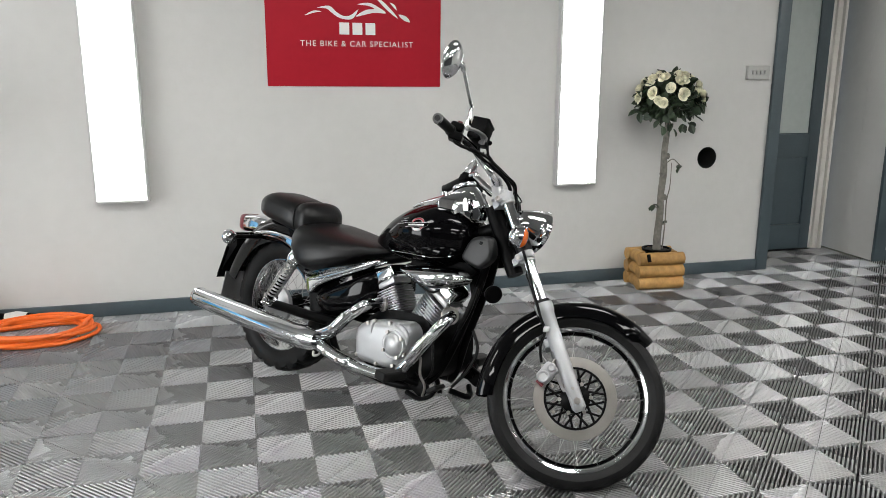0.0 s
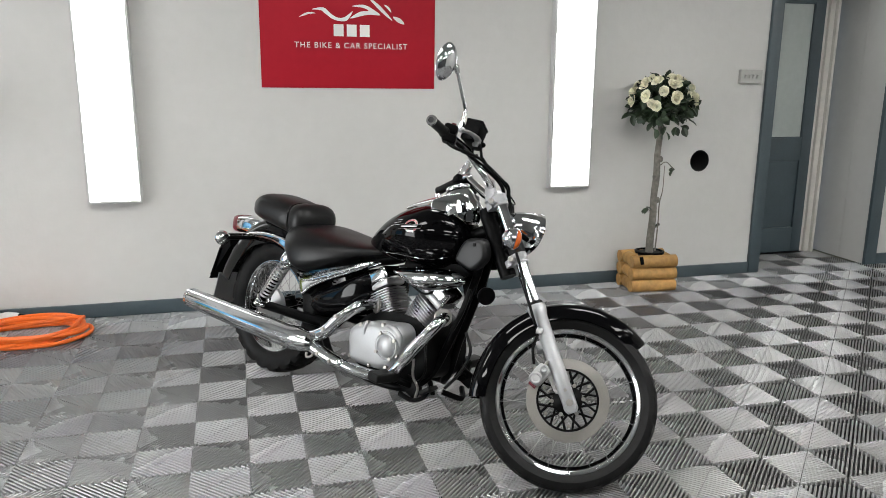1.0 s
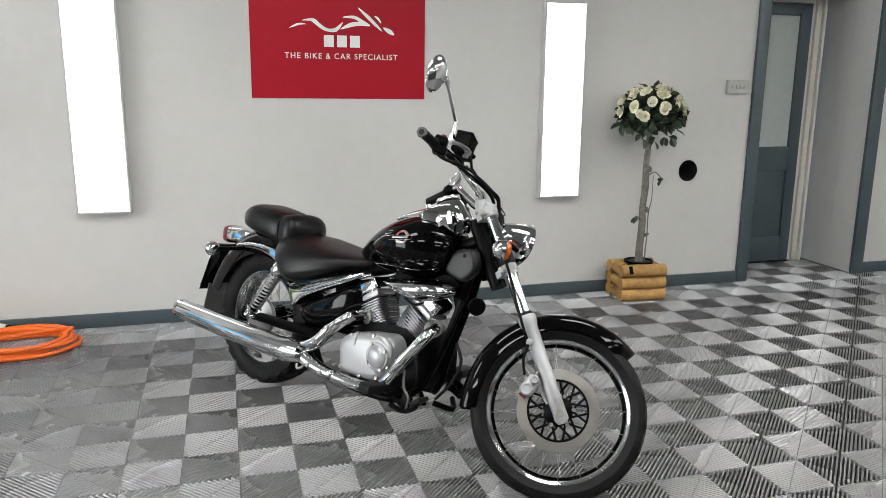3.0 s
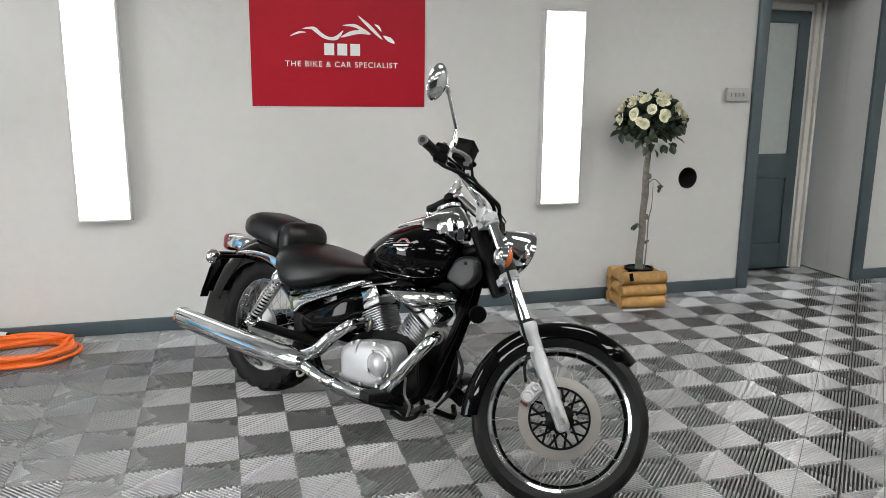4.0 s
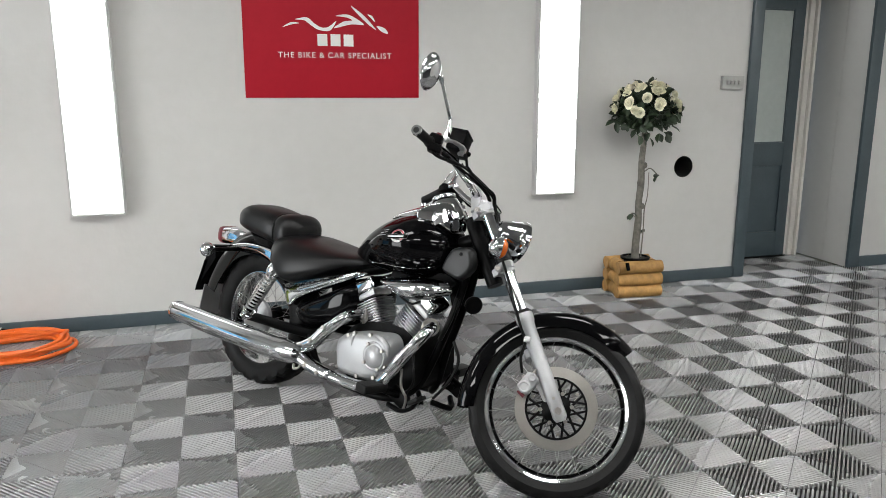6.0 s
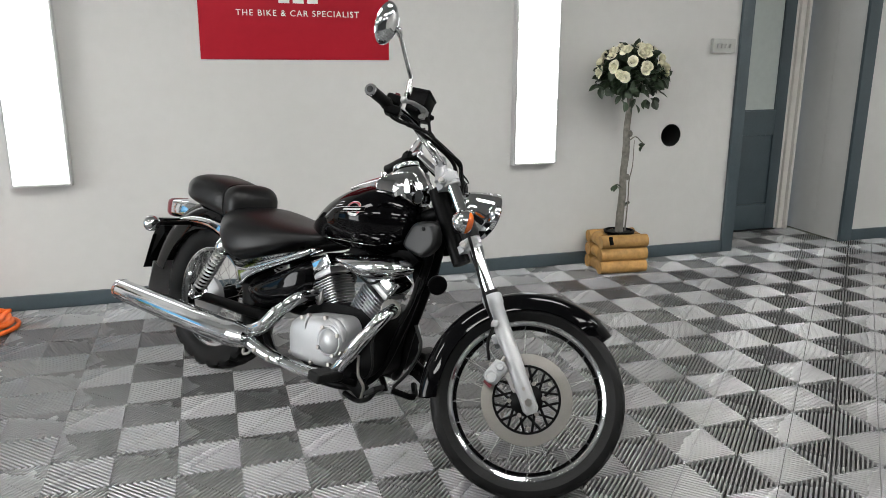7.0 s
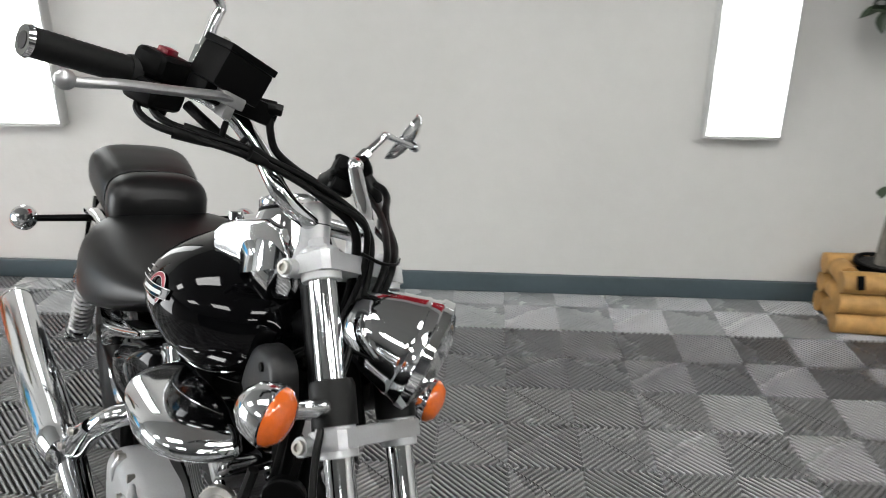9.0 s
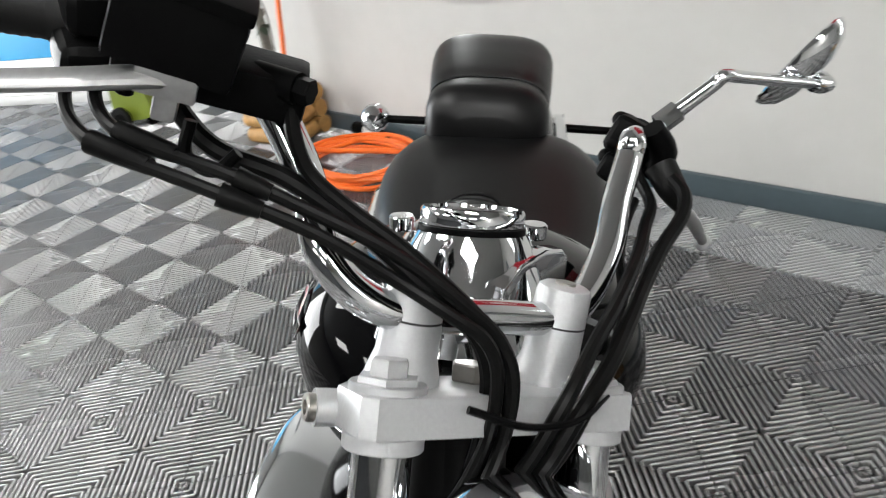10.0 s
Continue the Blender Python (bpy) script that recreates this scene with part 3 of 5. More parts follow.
def cable():
    c = thing("charging_cable", Matrix.Translation((-0.38, 4.13, 0)), "coiled orange cable with a white and black connector on the floor", "cable")
    rng = random.Random(3)
    r, pts = 0.011, []
    turns, per = 7, 16
    for k in range(turns * per):
        a = 2 * math.pi * k / per + 0.9
        turn = k / per
        rx = 0.255 + 0.032 * math.sin(turn * 2.4) + rng.uniform(-0.006, 0.006)
        ry = 0.185 + 0.022 * math.sin(turn * 3.1 + 1) + rng.uniform(-0.005, 0.005)
        pts.append((rx * math.cos(a) + 0.02 * math.sin(turn * 1.9), ry * math.sin(a), r + 0.0075 * turn + 0.006 * math.sin(a * 2 + turn)))
    x, y, z = pts[-1]
    end = [(-0.30, -0.07, 0.07), (-0.335, -0.06, 0.16), (-0.345, 0.02, 0.5), (-0.40, 0.15, 1.0), (-0.48, 0.262, 1.45)]
    part("sheath", tube(pts[8:] + end, r, 8, 3), ORANGE, c)
    a, b = Vector((-0.20, 0.235, 0.045)), Vector((-0.09, 0.215, 0.05))
    plug = part("plug", tube([a, (a + b) / 2 + Vector((0, 0, 0.003)), b], [0.026, 0.031, 0.024], 16, 5), WHITE_PLASTIC, c, "white moulded plug body")
    part("plug_cap", tube([a - Vector((0.085, -0.012, 0.004)), a - Vector((0.04, -0.006, 0.002)), a], [0.028, 0.031, 0.026], 16, 4), BLACK_PLASTIC, plug, "black plug cap")
    part("collar", tube([b, b + Vector((0.05, -0.01, -0.004)), b + Vector((0.08, -0.02, -0.008))], [0.022, 0.017, 0.013], 14, 4), BLACK_PLASTIC, plug)


cable()
bx = thing("charger_box", Matrix.Translation((-0.86, WALL_Y, 1.40)), "white cable outlet box on the wall", "wall box")
part("body", span((-0.07, -0.07, 0), (0.07, -0.001, 0.2), 0.012), WHITE_PLASTIC, bx)


def pressure_washer():
    w = thing("pressure_washer", pose(-2.1, 4.12, 0, 0, 0, 25), "lime green pressure washer with black wheels by the wall", "pressure washer")
    prof = [(-0.10, 0.05), (0.10, 0.05), (0.12, 0.14), (0.09, 0.26), (0.03, 0.30), (-0.07, 0.28), (-0.11, 0.17)]
    part("body", slab(smooth_outline(prof, 4), 0.2, "y", -0.1, 0.02), GREEN_BODY, w)
    for s in (-1, 1):
        wh = part("wheel", disc((-0.07, 0.105 * s, 0.06), (-0.07, 1 * s, 0.06), 0.06, 0.03), RUBBER, w)
        part("hub", disc((-0.07, 0.136 * s, 0.06), (-0.07, 1 * s, 0.06), 0.03, 0.005), BLACK_PLASTIC, wh)
        part("handle_bar", tube([(-0.09, 0.08 * s, 0.2), (-0.12, 0.08 * s, 0.42), (-0.14, 0.08 * s, 0.58)], 0.01, 8, 4), BLACK_PLASTIC, w)
    part("grip", tube([(-0.14, -0.08, 0.58), (-0.145, 0, 0.585), (-0.14, 0.08, 0.58)], 0.013, 8, 3), BLACK_PLASTIC, w)
    part("foot", span((0.05, -0.08, 0), (0.10, 0.08, 0.055), 0.01), BLACK_PLASTIC, w)


pressure_washer()
bb = thing("wall_board", pose(-3.18, 4.10, 0.0, 0, 0, 22), "bright blue and white board on a grey plinth", "board")
part("upper", span((-0.76, -0.03, 0.29), (0.76, -0.001, 1.15), 0.002), BLUE_BOARD, bb)
part("lower", span((-0.76, -0.03, 0.06), (0.76, -0.001, 0.287), 0.002), WHITE_PLASTIC, bb)
part("plinth", span((-0.76, -0.045, 0.0), (0.76, 0.0, 0.0585), 0.004), PANEL_FRAME, bb)


# ---- motorcycle: x forward, y left, z up from the ground under its rear end ----
RAKE, STEER = radians(34), radians(34)
HEAD_AXIS = Vector((-math.sin(RAKE), 0, math.cos(RAKE)))
HEAD_POINT = Vector((1.5744, 0, 0.2692))
G = Matrix.Translation((0, -0.008, 0)) @ Matrix.Translation(HEAD_POINT) @ Matrix.Rotation(STEER, 4, HEAD_AXIS) @ Matrix.Translation(-HEAD_POINT)
SIDE = pose(0, 0, 0, 90)
bike = thing("motorcycle", pose(0.7978, 3.4610, 0.005, -10.5, 0, -55), "black and chrome cruiser motorcycle leaning on its side stand", "motorcycle")


def front(name, bm, mat, parent=bike, label="", angle=35):
    return part(name, bm, mat, parent, label, G, angle)


def oval_ring(x, hw, zb, zt, zc=0.5, e=0.85, n=28):
    """One cross-section of a rounded body at x."""
    mid = zb + (zt - zb) * zc
    ring = []
    for k in range(n):
        a = 2 * math.pi * k / n
        c, s = math.cos(a), math.sin(a)
        y = hw * math.copysign(abs(c) ** e, c)
        z = mid + ((zt - mid) if s > 0 else (mid - zb)) * math.copysign(abs(s) ** e, s)
        ring.append((x, y, z))
    return ring


def body_loft(rows, zc=0.5, e=0.85, n=28, steps=4):
    """Rounded body through rows of (x, half width, bottom, top), smoothed along x."""
    dense = curve_points([(r[0], r[1], 0) for r in rows], steps)
    heights = curve_points([(r[0], r[2], r[3]) for r in rows], steps)
    return loft([oval_ring(d.x, max(d.y, 0.004), h.y, h.z, zc, e, n) for d, h in zip(dense, heights)])


def wheel(c, R, rr, w, m, label, spokes, knobby):
    """Hub, chrome rim, wire spokes and treaded tyre about the point c."""
    at = m @ Matrix.Translation(c) @ SIDE
    hub = part("wheel", lathe([(0.012, -0.075), (0.03, -0.07), (0.05, -0.055), (0.05, -0.045), (0.028, -0.04), (0.026, 0.04), (0.05, 0.045), (0.05, 0.055), (0.03, 0.07), (0.012, 0.075)], at, 32), BLACK_SATIN, bike, label)
    s = w / 2
    prof = [(rr - 0.004, -0.62 * s), (rr + 0.012, -0.84 * s), (rr + 0.45 * (R - rr), -1.0 * s), (R - 0.022, -0.97 * s), (R - 0.011, -0.86 * s), (R - 0.004, -0.62 * s), (R - 0.001, -0.30 * s), (R, 0)]
    prof = prof + [(a, -b) for a, b in prof[-2::-1]]

    def cut(i, j):
        if i in (3, 4, 5, 9, 10, 11):
            k = (j + (i if i < 7 else 14 - i) * 2) % 8
            return (0.010 if knobby else 0.005) if k < (3 if knobby else 2) else 0.0
        if knobby and i in (6, 8) and (j + i) % 8 < 3:
            return 0.005
        return 0.0

    part("tyre", lathe(prof, at, 160, closed=False, groove=cut), RUBBER, hub, "black treaded tyre", angle=28)
    h = 0.36 * w
    rim = [(rr, -h), (rr + 0.007, -h), (rr + 0.007, -h + 0.004), (rr - 0.004, -h + 0.010), (rr - 0.014, -0.010), (rr - 0.014, 0.010), (rr - 0.004, h - 0.010), (rr + 0.007, h - 0.004), (rr + 0.007, h), (rr, h), (rr - 0.008, h - 0.006), (rr - 0.011, h - 0.016), (rr - 0.022, 0.009), (rr - 0.022, -0.009), (rr - 0.011, -h + 0.016), (rr - 0.008, -h + 0.006)]
    part("rim", lathe(rim, at, 96, closed=True), RIM, hub, "chrome wheel rim")
    shapes = []
    for side in (-1, 1):
        for lean in (-1, 1):
            a0, a1 = 0.0, lean * radians(24)
            p0 = (0.047 * math.cos(a0), 0.047 * math.sin(a0), side * 0.05)
            p1 = ((rr - 0.018) * math.cos(a1), (rr - 0.018) * math.sin(a1), side * 0.004)
            shapes.append(mesh_of(tube([p0, p1], 0.0012, 5, 1), "spoke", SPOKE))
    for k in range(spokes):
        sp = new("spoke", shapes[k % 4])
        sp.parent = hub
        sp.matrix_basis = at @ Matrix.Rotation(2 * math.pi * k / spokes, 4, "Z")
    return hub, at


FW, FR = Vector((1.603, -0.015, 0.264)), 0.298
front_wheel, FAT = wheel(FW, FR, 0.238, 0.098, G, "spoked front wheel with a brake disc", 40, False)
rear_wheel, RAT = wheel(Vector((0.085, -0.018, 0.297)), 0.307, 0.206, 0.138, Matrix(), "spoked rear wheel with a chunky tyre", 40, True)


def brake_disc():
    y0 = 0.052
    d = part("brake_disc", lathe([(0.104, y0), (0.137, y0), (0.138, y0 + 0.001), (0.138, y0 + 0.004), (0.137, y0 + 0.005), (0.104, y0 + 0.005)], FAT, 72, closed=True), STEEL, front_wheel, "brushed steel brake disc")
    part("carrier", lathe([(0.096, y0 - 0.002), (0.1035, y0 - 0.002), (0.1035, y0 + 0.006), (0.096, y0 + 0.006)], FAT, 48, closed=True), BLACK_SATIN, front_wheel, "black disc carrier ring")
    for k in range(12):
        for lean in (-1, 1):
            a, b = 2 * math.pi * k / 12, 2 * math.pi * k / 12 + lean * radians(38)
            p0, p1 = Vector((0.036 * math.cos(a), 0.036 * math.sin(a), y0)), Vector((0.098 * math.cos(b), 0.098 * math.sin(b), y0))
            part("carrier_bar", tube([FAT @ p0, FAT @ p1], 0.0042, 6, 1), BLACK_SATIN, front_wheel)
    for k in range(6):
        a = 2 * math.pi * k / 6 + 0.3
        p = Vector((0.052 * math.cos(a), 0.052 * math.sin(a), y0 + 0.004))
        part("bolt", disc(FAT @ p, FAT @ (p + Vector((0, 0, 1))), 0.007, 0.006, 10), STEEL, front_wheel)
        p = Vector((0.085 * math.cos(a + 0.5), 0.085 * math.sin(a + 0.5), y0 + 0.004))
        part("bolt", disc(FAT @ p, FAT @ (p + Vector((0, 0, 1))), 0.006, 0.005, 10), STEEL, front_wheel)
    part("hub_cap", disc(FAT @ Vector((0, 0, y0 - 0.01)), FAT @ Vector((0, 0, 1)), 0.034, 0.02, 24), BLACK_SATIN, front_wheel)


brake_disc()

# fork
FORK_Y = 0.083
FORK_LOW, FORK_TOP = Vector((1.617, 0, 0.245)), Vector((1.203, 0, 0.915))
FORK_DIR = (FORK_TOP - FORK_LOW).normalized()
FORK_OUT = Vector((FORK_DIR.z, 0, -FORK_DIR.x))
TILT = pose(0, 0, 0, 0, -31.7, 0)


def on_fork(d, y, out=0.0):
    return FORK_LOW + FORK_DIR * d + Vector((0, y, 0)) + FORK_OUT * out


def fork_leg(y):
    leg = front("fork_leg", tube([on_fork(0.30, y), on_fork(0.50, y), on_fork(0.775, y)], 0.0195, 28, 2), CHROME, bike, "chrome fork tube")
    up = aim(on_fork(0, y), on_fork(1, y))
    front("fork_slider", lathe([(0.0, -0.022), (0.016, -0.022), (0.024, -0.008), (0.0245, 0.10), (0.0255, 0.24), (0.0265, 0.318), (0.031, 0.328), (0.032, 0.352), (0.029, 0.358), (0.021, 0.360)], up, 28), ALLOY, leg, "satin cast alloy fork slider")
    front("dust_seal", lathe([(0.021, 0.358), (0.027, 0.359), (0.026, 0.368), (0.0195, 0.372)], up, 24), RUBBER, leg)
    s = -1 if y < 0 else 1
    front("axle_lug", box((0.042, 0.03, 0.052), on_fork(0.01, y + 0.004 * s), pose(0, 0, 0, 0, -31.7, 0), 0.008), ALLOY, leg)
    front("axle_nut", disc(on_fork(0.012, y + 0.018 * s), on_fork(0.012, y + s), 0.013, 0.012, 6), STEEL, leg)
    front("pinch_bolt", disc(on_fork(0.055, y + 0.02 * s), on_fork(0.055, y + s), 0.006, 0.006, 8), STEEL, leg)
    front("fender_lug", box((0.05, 0.02, 0.03), on_fork(0.225, y - 0.012 * s, -0.016), pose(0, 0, 0, 0, -31.7, 0), 0.005), ALLOY, leg)
    front("sleeve", lathe([(0.0205, 0.549), (0.029, 0.551), (0.030, 0.60), (0.027, 0.608), (0.0205, 0.609)], up, 24), RUBBER, leg, "black rubber fork sleeve")
    return leg


fork_leg(-FORK_Y)
fork_leg(FORK_Y)


def triple_clamp(d, thick, name, label, big):
    bm = bmesh.new()
    outline = [(-0.109, -0.020), (-0.100, -0.030), (-0.064, -0.034), (-0.045, -0.052), (0.045, -0.052), (0.064, -0.034), (0.100, -0.030), (0.109, -0.020), (0.109, 0.018), (0.101, 0.027), (-0.101, 0.027), (-0.109, 0.018)]
    slab([(b, a) for a, b in outline], thick, "z", -thick / 2, 0.0022, bm)
    bmesh.ops.transform(bm, matrix=Matrix.Translation(on_fork(d, 0)) @ TILT, verts=bm.verts)
    c = front(name, bm, ALLOY, bike, label)
    for s in (-1, 1):
        y = FORK_Y * s
        up = aim(on_fork(d, y), on_fork(d + 1, y))
        front("boss", lathe([(0.0, thick / 2 + 0.005), (0.0245, thick / 2 + 0.005), (0.0255, thick / 2 + 0.004), (0.0255, -thick / 2), (0.0265, -thick / 2 - 0.001), (0.0265, -thick / 2 - 0.010), (0.0255, -thick / 2 - 0.011), (0.020, -thick / 2 - 0.011)], up, 32), ALLOY, c, angle=25)
        if big:
            front("fork_cap", lathe([(0.0, thick / 2 + 0.020), (0.012, thick / 2 + 0.020), (0.0135, thick / 2 + 0.018), (0.0135, thick / 2 + 0.009), (0.021, thick / 2 + 0.009), (0.022, thick / 2 + 0.004)], up, 6), ALLOY, c)
        lug = front("pinch_lug", tube([on_fork(d - 0.004, y + 0.012 * s, -0.026), on_fork(d - 0.004, y + 0.037 * s, -0.030)], [0.0125, 0.0125], 18, 1), ALLOY, c)
        front("pinch_bolt", lathe([(0.0095, 0.0), (0.0095, 0.006), (0.0085, 0.007), (0.005, 0.007), (0.005, 0.003), (0.0, 0.003)], aim(on_fork(d - 0.004, y + 0.036 * s, -0.030), on_fork(d - 0.004, y + s, -0.13)), 20), STEEL, c)
    return c


top_clamp = triple_clamp(0.760, 0.026, "top_clamp", "satin cast alloy top fork clamp", True)
triple_clamp(0.535, 0.024, "lower_clamp", "satin cast alloy lower fork clamp", False)
for s in (-1, 1):
    lean = aim((1.190, 0.061 * s, 0.885), (1.162, 0.061 * s, 0.962))
    riser = front("riser", lathe([(0.0, 0.0), (0.028, 0.0), (0.025, 0.014), (0.0215, 0.026), (0.0205, 0.074), (0.019, 0.079), (0.016, 0.081), (0.0, 0.081)], lean, 28), ALLOY, top_clamp, "plain round cast alloy handlebar riser")
    front("riser_slot", lathe([(0.0207, 0.0505), (0.0212, 0.0505), (0.0212, 0.052), (0.0207, 0.052)], lean, 28, closed=True), DARK_VOID, riser)
    front("bolt", disc(lean @ Vector((0, 0, 0.079)), lean @ Vector((0, 0, 1)), 0.008, 0.004, 12), STEEL, riser)
front("stem", tube([on_fork(0.50, 0, -0.055), on_fork(0.75, 0, -0.055)], 0.030, 20, 1), BLACK_SATIN, bike, "black steering stem")
front("stem_nut", disc(on_fork(0.772, 0, -0.030), on_fork(1.772, 0, -0.030), 0.018, 0.014, 6), STEEL, top_clamp)

# handlebar and controls
BAR_R = [(1.174, 0.0, 0.937), (1.174, -0.058, 0.936), (1.171, -0.086, 0.938), (1.159, -0.110, 0.947), (1.142, -0.127, 0.963), (1.117, -0.133, 0.985), (1.094, -0.144, 1.005), (1.066, -0.164, 1.027), (1.034, -0.195, 1.039), (1.007, -0.241, 1.035), (0.976, -0.404, 1.014)]
BAR_L = [(1.172, 0.058, 0.938), (1.157, 0.090, 0.949), (1.123, 0.122, 0.973), (1.088, 0.143, 0.998), (1.050, 0.169, 1.026), (1.030, 0.183, 1.037), (0.905, 0.305, 0.992)]
bar = front("handlebar", tube(BAR_R[::-1] + BAR_L, 0.0127, 18, 7), CHROME, bike, "tall chrome handlebar")


def along(s, t, dx=0.0, dz=0.0):
    """A point on the straight outer end of the bar: 0 inner, 1 tip."""
    a, b = (BAR_R[-2], BAR_R[-1]) if s < 0 else (BAR_L[-2], BAR_L[-1])
    return Vector(a).lerp(Vector(b), t) + Vector((dx, 0, dz))


for s in (-1, 1):
    g = front("grip", tube([along(s, t) for t in np.linspace(0.26, 0.97, 34)], [0.0172, 0.0166] * 17, 18, 1), RUBBER, bar, "ribbed black rubber grip")
    front("grip_flange", tube([along(s, 0.22), along(s, 0.29)], [0.021, 0.0185], 18, 1), RUBBER, g)
    front("bar_end", tube([along(s, 0.965), along(s, 1.0)], [0.019, 0.017], 18, 1), CHROME, g, "chrome bar end ring")
    front("bar_hole", tube([along(s, 0.998), along(s, 1.004)], 0.010, 14, 1), DARK_VOID, g)
TURN_R = pose(0, 0, 0, 8, 6, 9)
housing = front("switch_housing", box((0.050, 0.060, 0.034), (1.016, -0.256, 1.050), TURN_R, 0.013, 3), BLACK_PLASTIC, bar, "black throttle and switch housing")
front("lower_half", box((0.050, 0.060, 0.032), (1.019, -0.256, 1.0165), TURN_R, 0.011, 3), BLACK_PLASTIC, housing)
front("kill_switch", box((0.017, 0.020, 0.010), (1.024, -0.264, 1.0675), TURN_R, 0.003), RED_PLASTIC, housing, "red kill switch")
for k in (-1, 1):
    front("screw", disc((1.026, -0.256 + 0.014 * k, 1.002), (1.026, -0.256 + 0.014 * k, 0), 0.006, 0.007, 10), BLACK_SATIN, housing)

# left cluster, mostly hidden behind the bar
TURN_L = pose(0, 0, 0, -8, 6, 44)
cluster = front("switch_housing", box((0.048, 0.044, 0.038), (1.002, 0.210, 1.026), TURN_L, 0.010, 3), BLACK_PLASTIC, bar, "black left switch cluster")
front("lower_half", box((0.042, 0.038, 0.028), (1.005, 0.210, 0.994), TURN_L, 0.009, 3), BLACK_PLASTIC, cluster)
for k, at in enumerate(((0.992, 0.194, 1.040), (1.002, 0.188, 1.020), (0.994, 0.196, 1.002))):
    front("button", ellipsoid(at, (0.009, 0.009, 0.008), None, None, 12, 8), BLACK_PLASTIC, cluster)
front("clamp_band", tube([(1.036, 0.192, 1.052), (1.040, 0.214, 1.034), (1.034, 0.222, 1.008)], [0.011, 0.013, 0.011], 12, 4), BLACK_SATIN, cluster)
clutch_boot = front("lever_boot", tube([(1.044, 0.214, 1.022), (1.062, 0.222, 1.010), (1.068, 0.240, 0.996)], [0.015, 0.014, 0.009], 14, 5), RUBBER, bar, "black rubber boot over the clutch lever pivot")
clutch = front("lever", tube([(1.068, 0.236, 0.996), (1.066, 0.270, 0.978), (1.052, 0.302, 0.960), (1.042, 0.325, 0.947)], [0.0075, 0.0065, 0.0055, 0.005], 12, 5), ALLOY_DULL, bar, "polished alloy clutch lever")
front("lever_ball", ellipsoid((1.042, 0.325, 0.947), (0.009, 0.009, 0.009), None, None, 14, 10), ALLOY, clutch)

# brake lever: a flat blade with a ball tip
BLADE = [(1.107, -0.222, 1.043, 0.012), (1.110, -0.248, 1.0405, 0.013), (1.112, -0.285, 1.032, 0.012), (1.108, -0.330, 1.020, 0.011), (1.102, -0.375, 1.008, 0.009), (1.094, -0.408, 0.996, 0.007), (1.090, -0.418, 0.993, 0.006)]
rings = []
for p in curve_points([(x, y, z) for x, y, z, w in BLADE], 5):
    w = float(np.interp(-p.y, [-q[1] for q in BLADE], [q[3] for q in BLADE]))
    rings.append([(p.x + w * math.cos(a) * 0.96, p.y - w * math.cos(a) * 0.2, p.z + 0.0058 * math.sin(a)) for a in (2 * math.pi * k / 14 for k in range(14))])
lever = front("lever", loft(rings), ALLOY_DULL, bar, "flat dull alloy brake lever")
front("lever_ball", ellipsoid((1.088, -0.424, 0.992), (0.0105, 0.0115, 0.0105), None, None, 16, 10), ALLOY_DULL, lever)
front("lever_pivot", box((0.030, 0.034, 0.017), (1.105, -0.230, 1.043), pose(0, 0, 0, 0, 4, -12), 0.0025, 2), ALLOY_DULL, lever, "dull alloy lever pivot block")
front("lever_tab", box((0.020, 0.014, 0.022), (1.107, -0.229, 1.030), pose(0, 0, 0, 0, 4, -12), 0.003, 2), ALLOY_DULL, lever)
front("lever_hook", tube([(1.100, -0.212, 1.016), (1.104, -0.212, 0.996), (1.112, -0.196, 0.990), (1.114, -0.184, 1.006)], 0.004, 8, 5), BLACK_SATIN, lever)

master = front("brake_master", box((0.046, 0.110, 0.028), (1.088, -0.202, 1.045), pose(0, 0, 0, 1, 4, -14), 0.005), BLACK_PLASTIC, bar, "black front brake reservoir")
RES = Matrix.Translation((1.094, -0.227, 1.072)) @ pose(0, 0, 0, -5, 6, -12) @ Matrix.Scale(0.9, 4)
front("reservoir", box((0.066, 0.078, 0.050), (0, 0, 0), RES, 0.005), BLACK_PLASTIC, master)
front("reservoir_lid", box((0.068, 0.080, 0.010), (0, 0, 0), RES @ Matrix.Translation((0, 0, 0.0285)), 0.002), BLACK_SATIN, master)
for sx in (-1, 1):
    front("screw", disc(RES @ Vector((0, 0.03 * sx, 0.033)), RES @ Vector((0, 0.03 * sx, 1)), 0.005, 0.003, 10), STEEL, master)
front("banjo", tube([(1.098, -0.180, 1.050), (1.120, -0.160, 1.055)], 0.010, 14, 1), BLACK_SATIN, master)
front("banjo_bolt", disc((1.119, -0.161, 1.055), (1.15, -0.13, 1.06), 0.0085, 0.010, 6), BLACK_SATIN, master)


